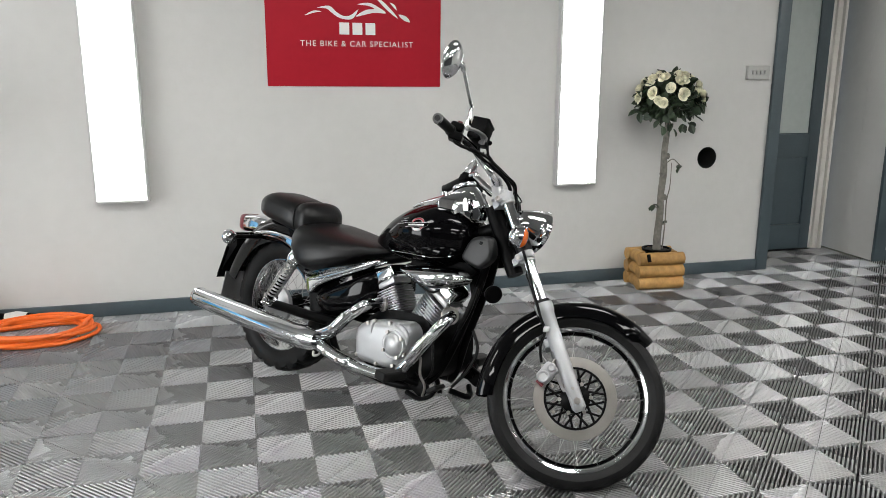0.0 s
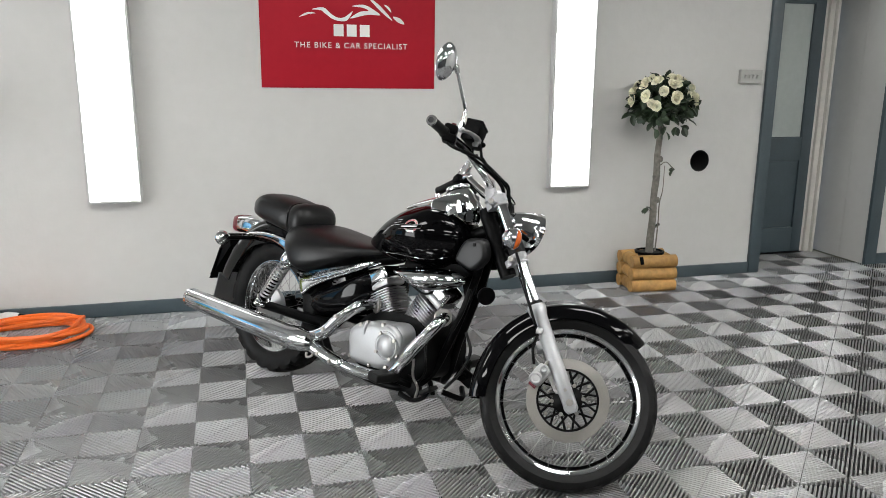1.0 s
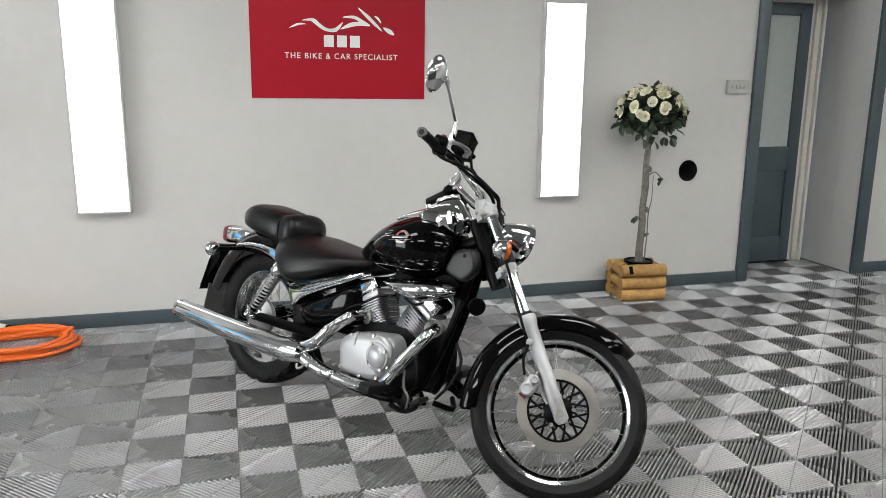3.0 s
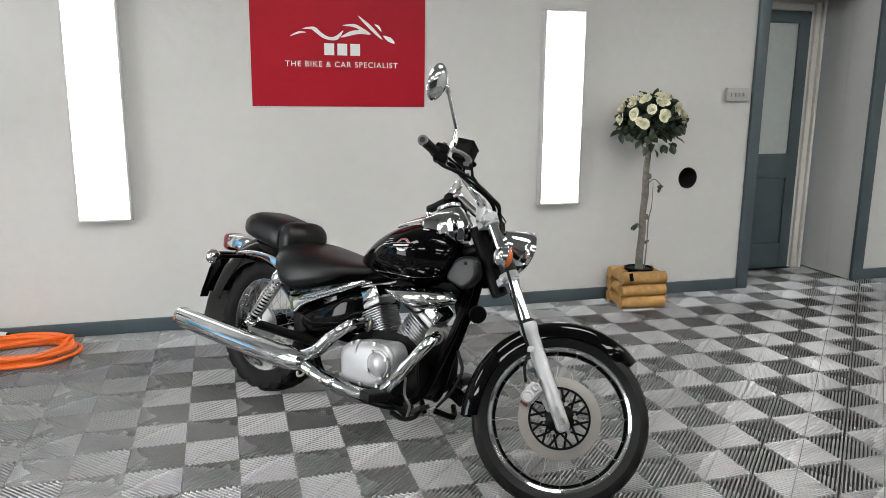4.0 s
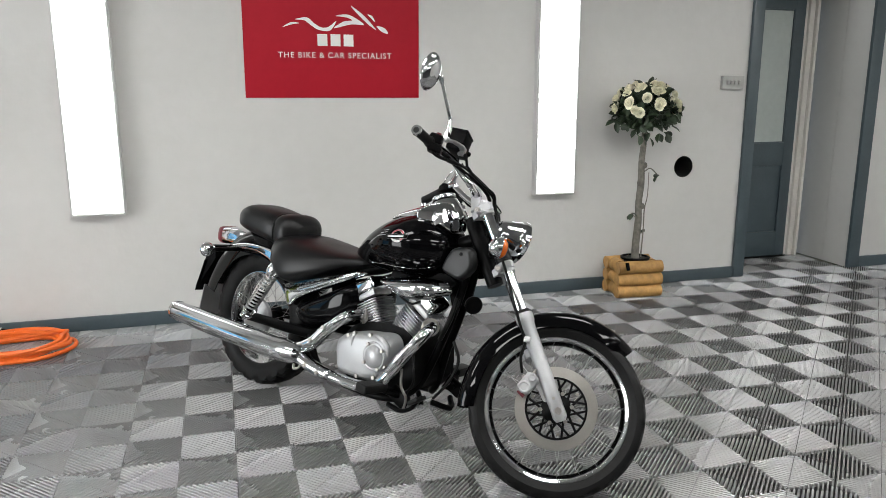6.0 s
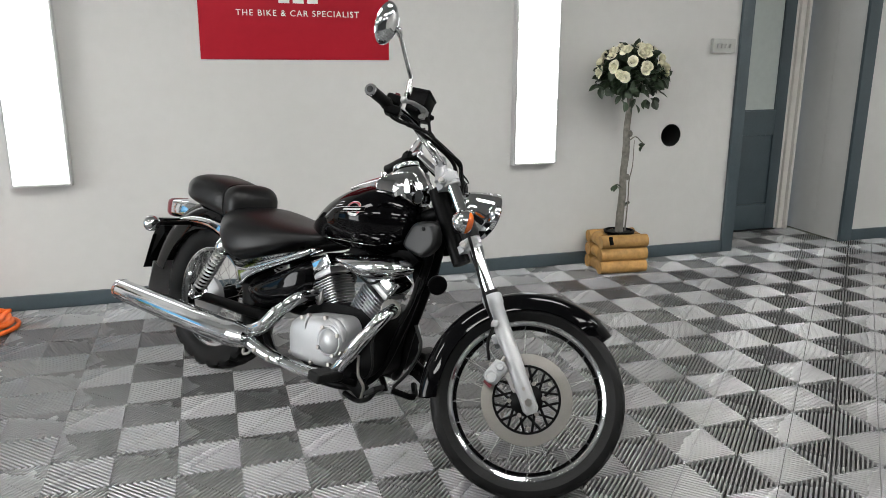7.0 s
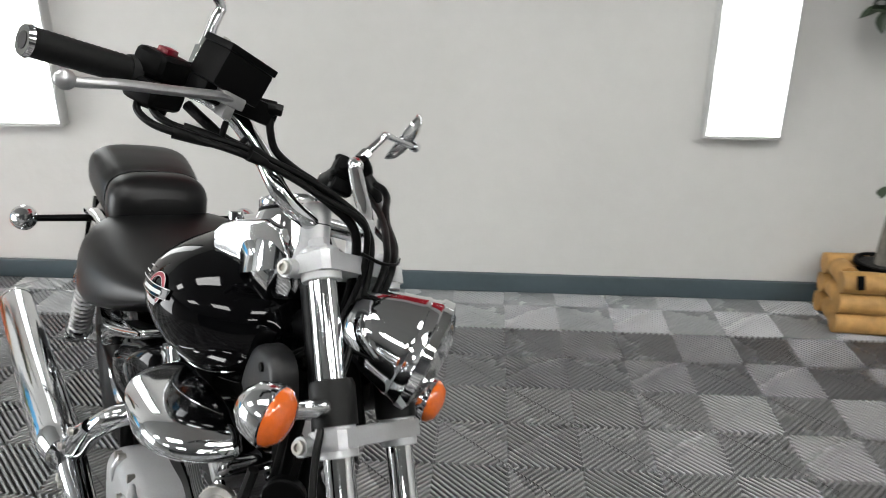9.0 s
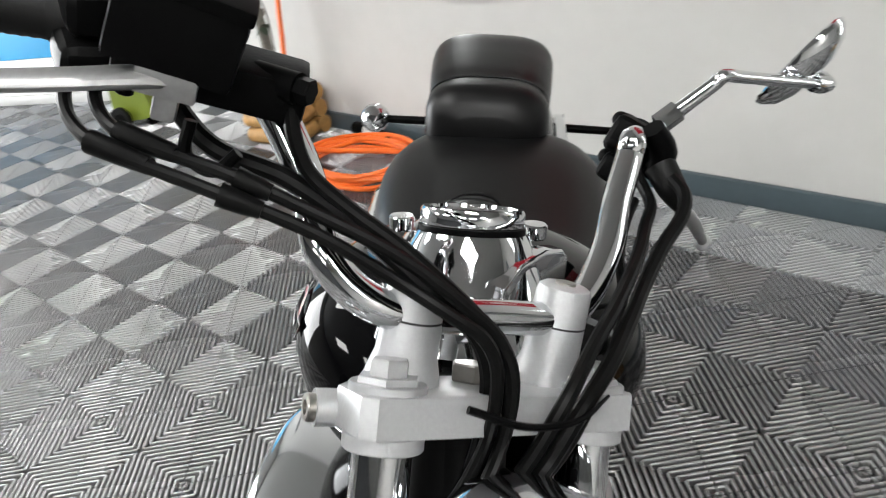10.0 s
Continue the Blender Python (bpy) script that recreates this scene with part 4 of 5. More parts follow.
def mirror(base, knee, joint, head, long_way, normal, size, label):
    s = front("mirror_stem", tube([base, Vector(base).lerp(Vector(knee), 0.8), knee, Vector(knee).lerp(Vector(joint), 0.2), joint], [0.0075, 0.007, 0.0065, 0.006, 0.006], 12, 6), CHROME, bar, "chrome mirror stem")
    front("lock_nut", tube([base, Vector(base).lerp(Vector(knee), 0.3)], 0.0105, 6, 1), CHROME, s)
    z = Vector(normal).normalized()
    y = Vector(long_way)
    y = (y - z * y.dot(z)).normalized()
    x = y.cross(z)
    m = Matrix.Translation(head) @ Matrix((x, y, z)).transposed().to_4x4() @ Matrix.Diagonal((size[0], size[1], 1.0, 1))
    front("mirror_shell", lathe([(0.0, -0.022), (0.45, -0.020), (0.79, -0.013), (0.97, -0.002), (1.0, 0.004), (0.955, 0.006), (0.92, 0.004), (0.0, 0.0035)], m, 40), CHROME, s, label)
    front("swivel", tube([Vector(joint).lerp(Vector(knee), 0.12), joint, Vector(joint).lerp(Vector(head), 0.45)], [0.009, 0.011, 0.009], 14, 2), CHROME, s)


mirror((1.046, -0.236, 1.066), (1.040, -0.228, 1.146), (1.003, -0.372, 1.228), (0.972, -0.400, 1.229), (0.1, -0.2, 1.0), (-0.83, 0.46, 0.18), (0.043, 0.066), "oval chrome mirror head")
mirror((1.016, 0.216, 1.050), (1.022, 0.258, 1.111), (0.988, 0.434, 1.124), (0.967, 0.409, 1.134), (0.028, 0.018, 0.108), (-0.80, -0.52, 0.28), (0.038, 0.058), "oval chrome mirror head")

for pts, r, name in (
    ([(1.016, -0.272, 1.008), (1.026, -0.277, 0.990), (1.052, -0.272, 0.981), (1.086, -0.254, 0.982), (1.128, -0.204, 0.987), (1.160, -0.143, 0.983), (1.190, -0.095, 0.973), (1.216, -0.066, 0.968), (1.232, -0.043, 0.960), (1.240, -0.028, 0.934), (1.245, -0.018, 0.879), (1.225, -0.010, 0.79), (1.16, 0.0, 0.72)], 0.0046, "throttle_cable"),
    ([(1.020, -0.254, 1.008), (1.032, -0.260, 0.996), (1.056, -0.255, 0.989), (1.084, -0.239, 0.990), (1.122, -0.191, 0.995), (1.147, -0.149, 0.992), (1.180, -0.095, 0.985), (1.212, -0.054, 0.972), (1.228, -0.030, 0.958), (1.234, -0.014, 0.930), (1.238, -0.004, 0.875), (1.215, 0.0, 0.79), (1.15, 0.0, 0.72)], 0.0046, "throttle_cable"),
    ([(1.116, -0.162, 1.046), (1.122, -0.156, 1.026), (1.130, -0.142, 1.006), (1.148, -0.116, 0.994), (1.175, -0.085, 0.985), (1.214, -0.044, 0.966), (1.236, -0.020, 0.944), (1.250, -0.012, 0.900), (1.262, -0.018, 0.84), (1.290, -0.050, 0.78), (1.318, -0.100, 0.72), (1.350, -0.128, 0.66), (1.390, -0.130, 0.58), (1.432, -0.118, 0.50), (1.458, -0.108, 0.455), (1.455, -0.122, 0.40), (1.47, -0.112, 0.35)], 0.0050, "brake_hose"),
    ([(1.040, -0.222, 1.018), (1.070, -0.212, 1.006), (1.092, -0.190, 0.995), (1.114, -0.150, 0.993), (1.150, -0.110, 0.984), (1.190, -0.070, 0.968), (1.214, -0.034, 0.948), (1.224, -0.014, 0.905), (1.225, 0.0, 0.83), (1.2, 0.0, 0.74)], 0.0068, "wiring_loom"),
    ([(1.066, 0.214, 1.020), (1.088, 0.212, 1.016), (1.108, 0.200, 1.004), (1.130, 0.172, 0.986), (1.160, 0.140, 0.966), (1.194, 0.106, 0.953), (1.228, 0.070, 0.938), (1.254, 0.036, 0.914), (1.262, 0.022, 0.870), (1.250, 0.014, 0.80), (1.20, 0.01, 0.73)], 0.0064, "clutch_cable"),
    ([(1.030, 0.205, 1.005), (1.072, 0.196, 0.996), (1.104, 0.170, 0.988), (1.140, 0.140, 0.978), (1.182, 0.098, 0.962), (1.216, 0.060, 0.945), (1.248, 0.026, 0.919), (1.258, 0.010, 0.870), (1.244, 0.004, 0.80), (1.19, 0.01, 0.73)], 0.0056, "wiring_loom"),
    ([(1.060, 0.190, 0.990), (1.092, 0.160, 0.982), (1.118, 0.146, 0.962), (1.156, 0.130, 0.948), (1.206, 0.092, 0.936), (1.248, 0.050, 0.908), (1.256, 0.036, 0.865), (1.240, 0.026, 0.79)], 0.0042, "wiring_lead"),
):
    front(name, tube(pts, r, 10, 8), CABLE, bike, "black sheathed " + name.replace("_", " "))
front("cable_guide", tube([(1.250, -0.049, 0.922), (1.262, -0.010, 0.918), (1.262, 0.030, 0.922), (1.247, 0.062, 0.929)], [0.0028, 0.0026, 0.0022, 0.0012], 8, 6), BLACK_SATIN, bike, "thin black wire cable guide")
for a, b in (((1.076, -0.262, 0.981), (1.106, -0.231, 0.985)), ((1.074, -0.247, 0.989), (1.102, -0.216, 0.993)), ((1.138, -0.196, 0.989), (1.148, -0.172, 0.987)), ((1.128, -0.186, 0.996), (1.138, -0.166, 0.994))):
    front("cable_boot", tube([a, Vector(a).lerp(Vector(b), 0.5), b], [0.0078, 0.0070, 0.0056], 12, 2), CABLE, bike, "black cable boot")

# headlight, front indicators, fender, caliper
HL_WAY = Vector((math.cos(radians(27)), math.sin(radians(27)), -0.10)).normalized()
HL_MID = Vector((1.272, -0.006, 0.833))
HL = aim(HL_MID, HL_MID + HL_WAY) @ Matrix.Scale(0.94, 4)
headlight = front("headlight", lathe([(0.0, -0.034), (0.020, -0.032), (0.040, -0.020), (0.056, 0.004), (0.067, 0.032), (0.0765, 0.062), (0.0785, 0.066), (0.0785, 0.070), (0.0775, 0.071), (0.0825, 0.085), (0.0865, 0.088), (0.0865, 0.102), (0.080, 0.106), (0.078, 0.098)], HL, 48), CHROME, bike, "chrome headlight bucket and rim")
front("lens", lathe([(0.079, 0.100), (0.070, 0.112), (0.045, 0.122), (0.0, 0.126)], HL, 40), CLEAR, headlight, "clear fluted headlight lens")
front("reflector", lathe([(0.077, 0.096), (0.060, 0.068), (0.030, 0.045), (0.0, 0.040)], HL, 32), CHROME, headlight)
front("mount", tube([(1.28, -0.085, 0.785), (1.27, -0.05, 0.745), (1.27, 0.05, 0.745), (1.28, 0.085, 0.785)], 0.009, 10, 5), BLACK_SATIN, headlight)
for s in (-1, 1):
    c = Vector((1.312, 0.208 * s, 0.730))
    way = Vector((0.97, 0.24, 0))
    stalk = front("indicator", tube([on_fork(0.575, 0.10 * s, 0.0), (1.312, 0.172 * s, 0.732)], [0.014, 0.010], 14, 1), CHROME, bike, "chrome front indicator with an amber lens")
    front("shell", lathe([(0.0, -0.040), (0.018, -0.036), (0.031, -0.022), (0.037, -0.002), (0.038, 0.004), (0.034, 0.006)], aim(c, c + way), 32), CHROME, stalk)
    front("amber_lens", lathe([(0.036, 0.003), (0.034, 0.012), (0.024, 0.022), (0.010, 0.026), (0.0, 0.0265)], aim(c, c + way), 32), AMBER_LENS, stalk, "amber ribbed lens")


def fender(c, r, a0, a1, half, depth, n, flare=0.0, ends=0.0):
    """A valanced mudguard arc about c, from angle a0 to a1 in degrees."""
    rings = []
    for k in range(n + 1):
        t = k / n
        a = radians(a0 + (a1 - a0) * t)
        out = r + flare * max(0, t - 0.8) ** 2 * 25
        taper = 1 - ends * (max(0, 0.12 - t) / 0.12) ** 2 - 0.25 * ends * (max(0, t - 0.9) / 0.1) ** 2
        ring = []
        for j in range(13):
            b = math.pi * j / 12
            y = half * taper * math.copysign(abs(math.cos(b)) ** 0.72, math.cos(b))
            q = out - depth * (1 - abs(math.sin(b)) ** 0.72)
            ring.append((c.x + q * math.cos(a), y, c.z + q * math.sin(a)))
        for j in range(12, -1, -1):
            b = math.pi * j / 12
            y = (half * taper - 0.003) * math.copysign(abs(math.cos(b)) ** 0.72, math.cos(b))
            q = out - 0.004 - (depth - 0.002) * (1 - abs(math.sin(b)) ** 0.72)
            ring.append((c.x + q * math.cos(a), y, c.z + q * math.sin(a)))
        rings.append(ring)
    return loft(rings)


front("front_fender", fender(FW + Vector((0, 0.010, 0.006)), 0.330, 49, 193, 0.074, 0.062, 44, 0.010, 0.5), BLACK_GLOSS, bike, "glossy black front fender")
cal = front("caliper", box((0.050, 0.034, 0.070), (1.496, -0.088, 0.322), pose(0, 0, 0, 0, 28, 0), 0.014, 4), ALLOY, bike, "cast alloy brake caliper")
for x, z, r in ((1.486, 0.306, 0.021), (1.506, 0.342, 0.015)):
    front("piston_cap", lathe([(r, 0.0), (r, 0.014), (r - 0.003, 0.018), (r - 0.007, 0.018), (r - 0.009, 0.015), (0.0, 0.015)], aim((x, -0.100, z), (x, -1, z)), 28), ALLOY, cal)
front("bracket", slab(smooth_outline([(1.505, 0.345), (1.525, 0.395), (1.55, 0.385), (1.570, 0.335), (1.582, 0.292), (1.56, 0.275), (1.535, 0.305)], 3), 0.010, "y", -0.082, 0.002), ALLOY_DULL, cal)
for x, z in ((1.533, 0.376), (1.562, 0.296), (1.515, 0.366), (1.478, 0.340)):
    front("bolt", lathe([(0.0085, 0.0), (0.0085, 0.008), (0.007, 0.010), (0.004, 0.010), (0.004, 0.006), (0.0, 0.006)], aim((x, -0.082, z), (x, -1, z)), 12), STEEL, cal)
front("bleed_nipple", tube([(1.505, -0.10, 0.352), (1.512, -0.104, 0.372)], 0.0045, 8, 1), STEEL, cal)
front("pad_pin", tube([(1.468, -0.094, 0.290), (1.492, -0.096, 0.276)], 0.006, 10, 1), RED_PLASTIC, cal, "red pad pin cap")
front("hose_clip", box((0.022, 0.02, 0.022), (1.462, -0.105, 0.462), None, 0.004), ALLOY_DULL, bike, "alloy brake hose clip")

# frame and radiator
part("frame_spine", tube([(1.20, 0, 0.80), (1.05, 0, 0.74), (0.85, 0, 0.66), (0.65, 0, 0.60), (0.35, 0, 0.56)], 0.026, 14, 5), BLACK_SATIN, bike, "black frame tube")
for s in (-1, 1):
    part("down_tube", tube([(1.185, 0.022 * s, 0.74), (1.179, 0.025 * s, 0.638), (1.138, 0.026 * s, 0.491), (1.09, 0.032 * s, 0.349), (1.047, 0.055 * s, 0.227), (0.997, 0.09 * s, 0.168), (0.95, 0.13 * s, 0.155), (0.80, 0.135 * s, 0.15), (0.58, 0.13 * s, 0.18), (0.48, 0.12 * s, 0.30)], 0.0155, 12, 6), BLACK_SATIN, bike, "black frame tube")
    part("swing_arm", tube([(0.52, 0.10 * s, 0.305), (0.35, 0.105 * s, 0.30), (0.16, 0.10 * s, 0.30), (0.06, 0.10 * s, 0.302)], [0.024, 0.022, 0.021, 0.024], 14, 5), BLACK_SATIN, bike, "black swing arm")
    part("subframe", tube([(0.62, 0.07 * s, 0.60), (0.42, 0.095 * s, 0.58), (0.20, 0.11 * s, 0.60), (0.0, 0.11 * s, 0.60)], 0.014, 10, 5), BLACK_SATIN, bike, "black subframe tube")
part("head_tube", tube([on_fork(0.54, 0, -0.055), on_fork(0.77, 0, -0.055)], 0.033, 20, 1), BLACK_SATIN, bike, "black steering head")
for s in (-1, 1):
    out = smooth_outline([(1.110, 0.676), (1.128, 0.728), (1.156, 0.758), (1.208, 0.768), (1.238, 0.750), (1.246, 0.694), (1.196, 0.648), (1.150, 0.655)], 4)
    sh = part("steering_cover", pillow(out, 0.055 * s, 0.092 * s, 0.016, 4), COVER_PLASTIC, bike, "satin black cover beside the steering head")
    part("bolt", disc((1.196, 0.090 * s, 0.742), (1.196, 2 * s, 0.742), 0.007, 0.005, 12), BLACK_SATIN, sh)
    part("gusset", slab([(1.08, 0.68), (1.185, 0.76), (1.195, 0.66), (1.175, 0.54), (1.150, 0.50), (1.12, 0.60), (1.08, 0.64)], 0.006 * s, "y", 0.030 * s, 0.002), BLACK_SATIN, bike, "black frame gusset")
horn = part("horn", disc((1.245, -0.055, 0.566), (1.30, -0.095, 0.560), 0.030, 0.020, 32, None, 0.033), BLACK_SATIN, bike, "round black horn")
part("horn_bracket", tube([(1.195, -0.04, 0.555), (1.245, -0.05, 0.566)], 0.006, 8, 1), BLACK_SATIN, horn)

# tank and console
TANK = [(0.640, 0.043, 0.648, 0.700), (0.705, 0.095, 0.628, 0.752), (0.79, 0.146, 0.620, 0.810), (0.875, 0.176, 0.618, 0.850), (0.950, 0.184, 0.616, 0.866), (1.010, 0.174, 0.618, 0.862), (1.062, 0.142, 0.634, 0.842), (1.105, 0.094, 0.670, 0.808), (1.130, 0.036, 0.722, 0.770)]
TANK_C, TANK_E, TANK_MID = 0.55, 1.0, -0.008
tank = part("fuel_tank", body_loft(TANK, TANK_C, TANK_E, 40, 6), BLACK_GLOSS, bike, "glossy black teardrop fuel tank", Matrix.Translation((0, TANK_MID, 0)), 60)


seam = []
for x in np.linspace(0.72, 1.118, 18):
    r = [float(np.interp(x, [q[0] for q in TANK], [q[i] for q in TANK])) for i in (1, 2, 3)]
    seam.append((x, TANK_MID - r[0] * 0.735, r[1] + (r[2] - r[1]) * 0.173))
part("tank_seam", tube(seam, 0.0014, 8, 2), CHROME, tank, "thin bright seam round the tank")


def tank_y(x, z):
    """Half width of the tank's skin at x and z."""
    d = curve_points([(r[0], r[1], 0) for r in TANK], 12)
    h = curve_points([(r[0], r[2], r[3]) for r in TANK], 12)
    xs = [p.x for p in d]
    hw = float(np.interp(x, xs, [p.y for p in d]))
    zb, zt = (float(np.interp(x, xs, [q[i] for q in h])) for i in (1, 2))
    mid = zb + (zt - zb) * TANK_C
    s = abs(z - mid) / ((zt - mid) if z > mid else (mid - zb))
    return hw * max(1 - min(s, 1) ** (2 / TANK_E), 0) ** (TANK_E / 2)


def tank_patch(rows, lift):
    """A thin decal that follows the tank's right side; rows of (x, z) runs."""
    bm = bmesh.new()
    rings = [[bm.verts.new((x, TANK_MID - tank_y(x, z) - lift, z)) for x, z in run] for run in rows]
    join_rings(bm, rings, caps=False, closed=False)
    return bm


bc = (0.968, 0.776)


def emblem(rows, mat, label, lift):
    part("emblem", tank_patch(rows, lift), mat, tank, label, angle=60)


def arc_rows(r0, r1, a0, a1, n=40):
    return [[(bc[0] + r * 1.2 * math.cos(a), bc[1] + 0.002 + r * math.sin(a)) for a in np.linspace(a0, a1, n)] for r in (r0, r1)]


emblem(arc_rows(0.0185, 0.0235, 0, 2 * math.pi), EMBLEM_RED, "red ring of the tank emblem", 0.0035)
emblem(arc_rows(0.0235, 0.0245, 0, 2 * math.pi), EMBLEM, "silver rim of the tank emblem", 0.0038)
emblem(arc_rows(0.0175, 0.0185, 0, 2 * math.pi), EMBLEM, "silver rim of the tank emblem", 0.0038)
for z0, z1, mat, lift in ((-0.0085, 0.0085, EMBLEM, 0.0042), (-0.0074, 0.0074, BLACK_GLOSS, 0.0048), (-0.0030, 0.0030, EMBLEM, 0.0054)):
    x0, x1 = (0.912, 1.010) if lift < 0.0053 else (0.926, 0.996)
    emblem([[(x, bc[1] + 0.12 * (x - bc[0]) + z) for x in np.linspace(x0, x1, 18)] for z in (z0, z1)], mat, "banner across the tank emblem", lift)
emblem([[(x, bc[1] - 0.0205 + z) for x in np.linspace(0.952, 0.986, 8)] for z in (0.0, 0.008)], EMBLEM, "silver bar of the tank emblem", 0.0042)
for k in range(3):
    emblem([[(x, bc[1] - 0.014 + 0.009 * k + 0.22 * (x - 0.85) + w) for x in np.linspace(0.862 + 0.014 * k, 0.914, 12)] for w in (0.0, 0.0018)], EMBLEM, "silver streak of the tank emblem", 0.0038)
CONSOLE_Y = -0.014
console = part("console", body_loft([(0.79, 0.012, 0.826, 0.838), (0.85, 0.030, 0.838, 0.862), (0.92, 0.052, 0.838, 0.884), (0.97, 0.064, 0.834, 0.896), (1.03, 0.070, 0.828, 0.900), (1.08, 0.066, 0.818, 0.888), (1.11, 0.050, 0.806, 0.862)], 0.42, 0.60, 44, 5), CHROME, bike, "polished chrome tank console with the speedometer", Matrix.Translation((0, CONSOLE_Y, 0)), 50)
DIALM = aim((1.054, CONSOLE_Y + 0.006, 0.862), (1.021, CONSOLE_Y + 0.006, 0.937))
part("dial_tower", lathe([(0.082, -0.030), (0.075, -0.005), (0.066, 0.020), (0.058, 0.042), (0.052, 0.056), (0.0475, 0.064)], DIALM, 44), CHROME, console, "flared chrome speedometer housing")
part("gasket", lathe([(0.046, 0.063), (0.0470, 0.0645), (0.0470, 0.069), (0.044, 0.070)], DIALM, 44), BLACK_PLASTIC, console)
part("dial_ring", lathe([(0.0445, 0.069), (0.0458, 0.071), (0.0458, 0.082), (0.0440, 0.085), (0.0390, 0.085), (0.0380, 0.078)], DIALM, 44), CHROME, console)
part("dial_face", lathe([(0.0, 0.077), (0.0385, 0.077)], DIALM, 32), DIAL, console, "pale speedometer dial")
part("dial_glass", lathe([(0.0, 0.083), (0.0385, 0.082)], DIALM, 32), CLEAR, console)
part("needle", box((0.003, 0.026, 0.001), DIALM @ Vector((0, 0.007, 0.0795)), DIALM.to_3x3().to_4x4() @ pose(0, 0, 0, 0, 0, 60)), RED_PLASTIC, console)
for s in (-1, 1):
    turn = Matrix.Translation((0.985, CONSOLE_Y + 0.092 * s, 0)) @ Matrix.Rotation(-s * radians(26), 4, "Z")
    side = part("side_plate", pillow([(0.000, 0.848), (-0.002, 0.876), (0.012, 0.890), (0.050, 0.908), (0.100, 0.920), (0.132, 0.914), (0.150, 0.880), (0.166, 0.836), (0.160, 0.818), (0.142, 0.814), (0.105, 0.828), (0.055, 0.842)], -0.012 * s, 0.004 * s, 0.004, 4), CHROME, console, "flat polished side plate", turn, 40)
    part("bolt", disc(turn @ Vector((0.124, 0.003 * s, 0.862)), turn @ Vector((0.124, s, 0.862)), 0.0085, 0.006, 16), STEEL, side)
    part("button", disc((0.985, CONSOLE_Y + 0.062 * s, 0.893), (0.970, CONSOLE_Y + 0.064 * s, 0.960), 0.012, 0.014, 16), CHROME, side)

# seats
rider = part("rider_seat", body_loft([(0.212, 0.09, 0.625, 0.672), (0.240, 0.164, 0.578, 0.694), (0.30, 0.206, 0.522, 0.701), (0.37, 0.216, 0.496, 0.696), (0.46, 0.204, 0.520, 0.683), (0.56, 0.174, 0.562, 0.670), (0.65, 0.130, 0.605, 0.663), (0.72, 0.096, 0.624, 0.660), (0.748, 0.055, 0.636, 0.650)], 0.32, 0.68, 36, 5), VINYL, bike, "black vinyl rider seat", angle=60)
pillion = part("pillion_seat", body_loft([(-0.100, 0.060, 0.716, 0.752), (-0.078, 0.100, 0.690, 0.784), (-0.02, 0.124, 0.676, 0.806), (0.06, 0.124, 0.660, 0.801), (0.13, 0.119, 0.645, 0.790), (0.172, 0.112, 0.636, 0.780), (0.198, 0.117, 0.632, 0.785), (0.235, 0.114, 0.632, 0.782), (0.262, 0.094, 0.650, 0.762), (0.277, 0.055, 0.676, 0.738)], 0.48, 0.66, 36, 6), VINYL, bike, "black vinyl pillion seat", Matrix.Translation((0.025, -0.024, 0)), 60)
part("piping", tube([(0.176, y, z) for x, y, z in oval_ring(0.176, 0.1145, 0.640, 0.7825, 0.48, 0.66, 32)[-3:] + oval_ring(0.176, 0.1145, 0.640, 0.7825, 0.48, 0.66, 32)[:20]], 0.0026, 8, 2), VINYL, pillion, "stitched seam", Matrix.Translation((0.025, -0.024, 0)))

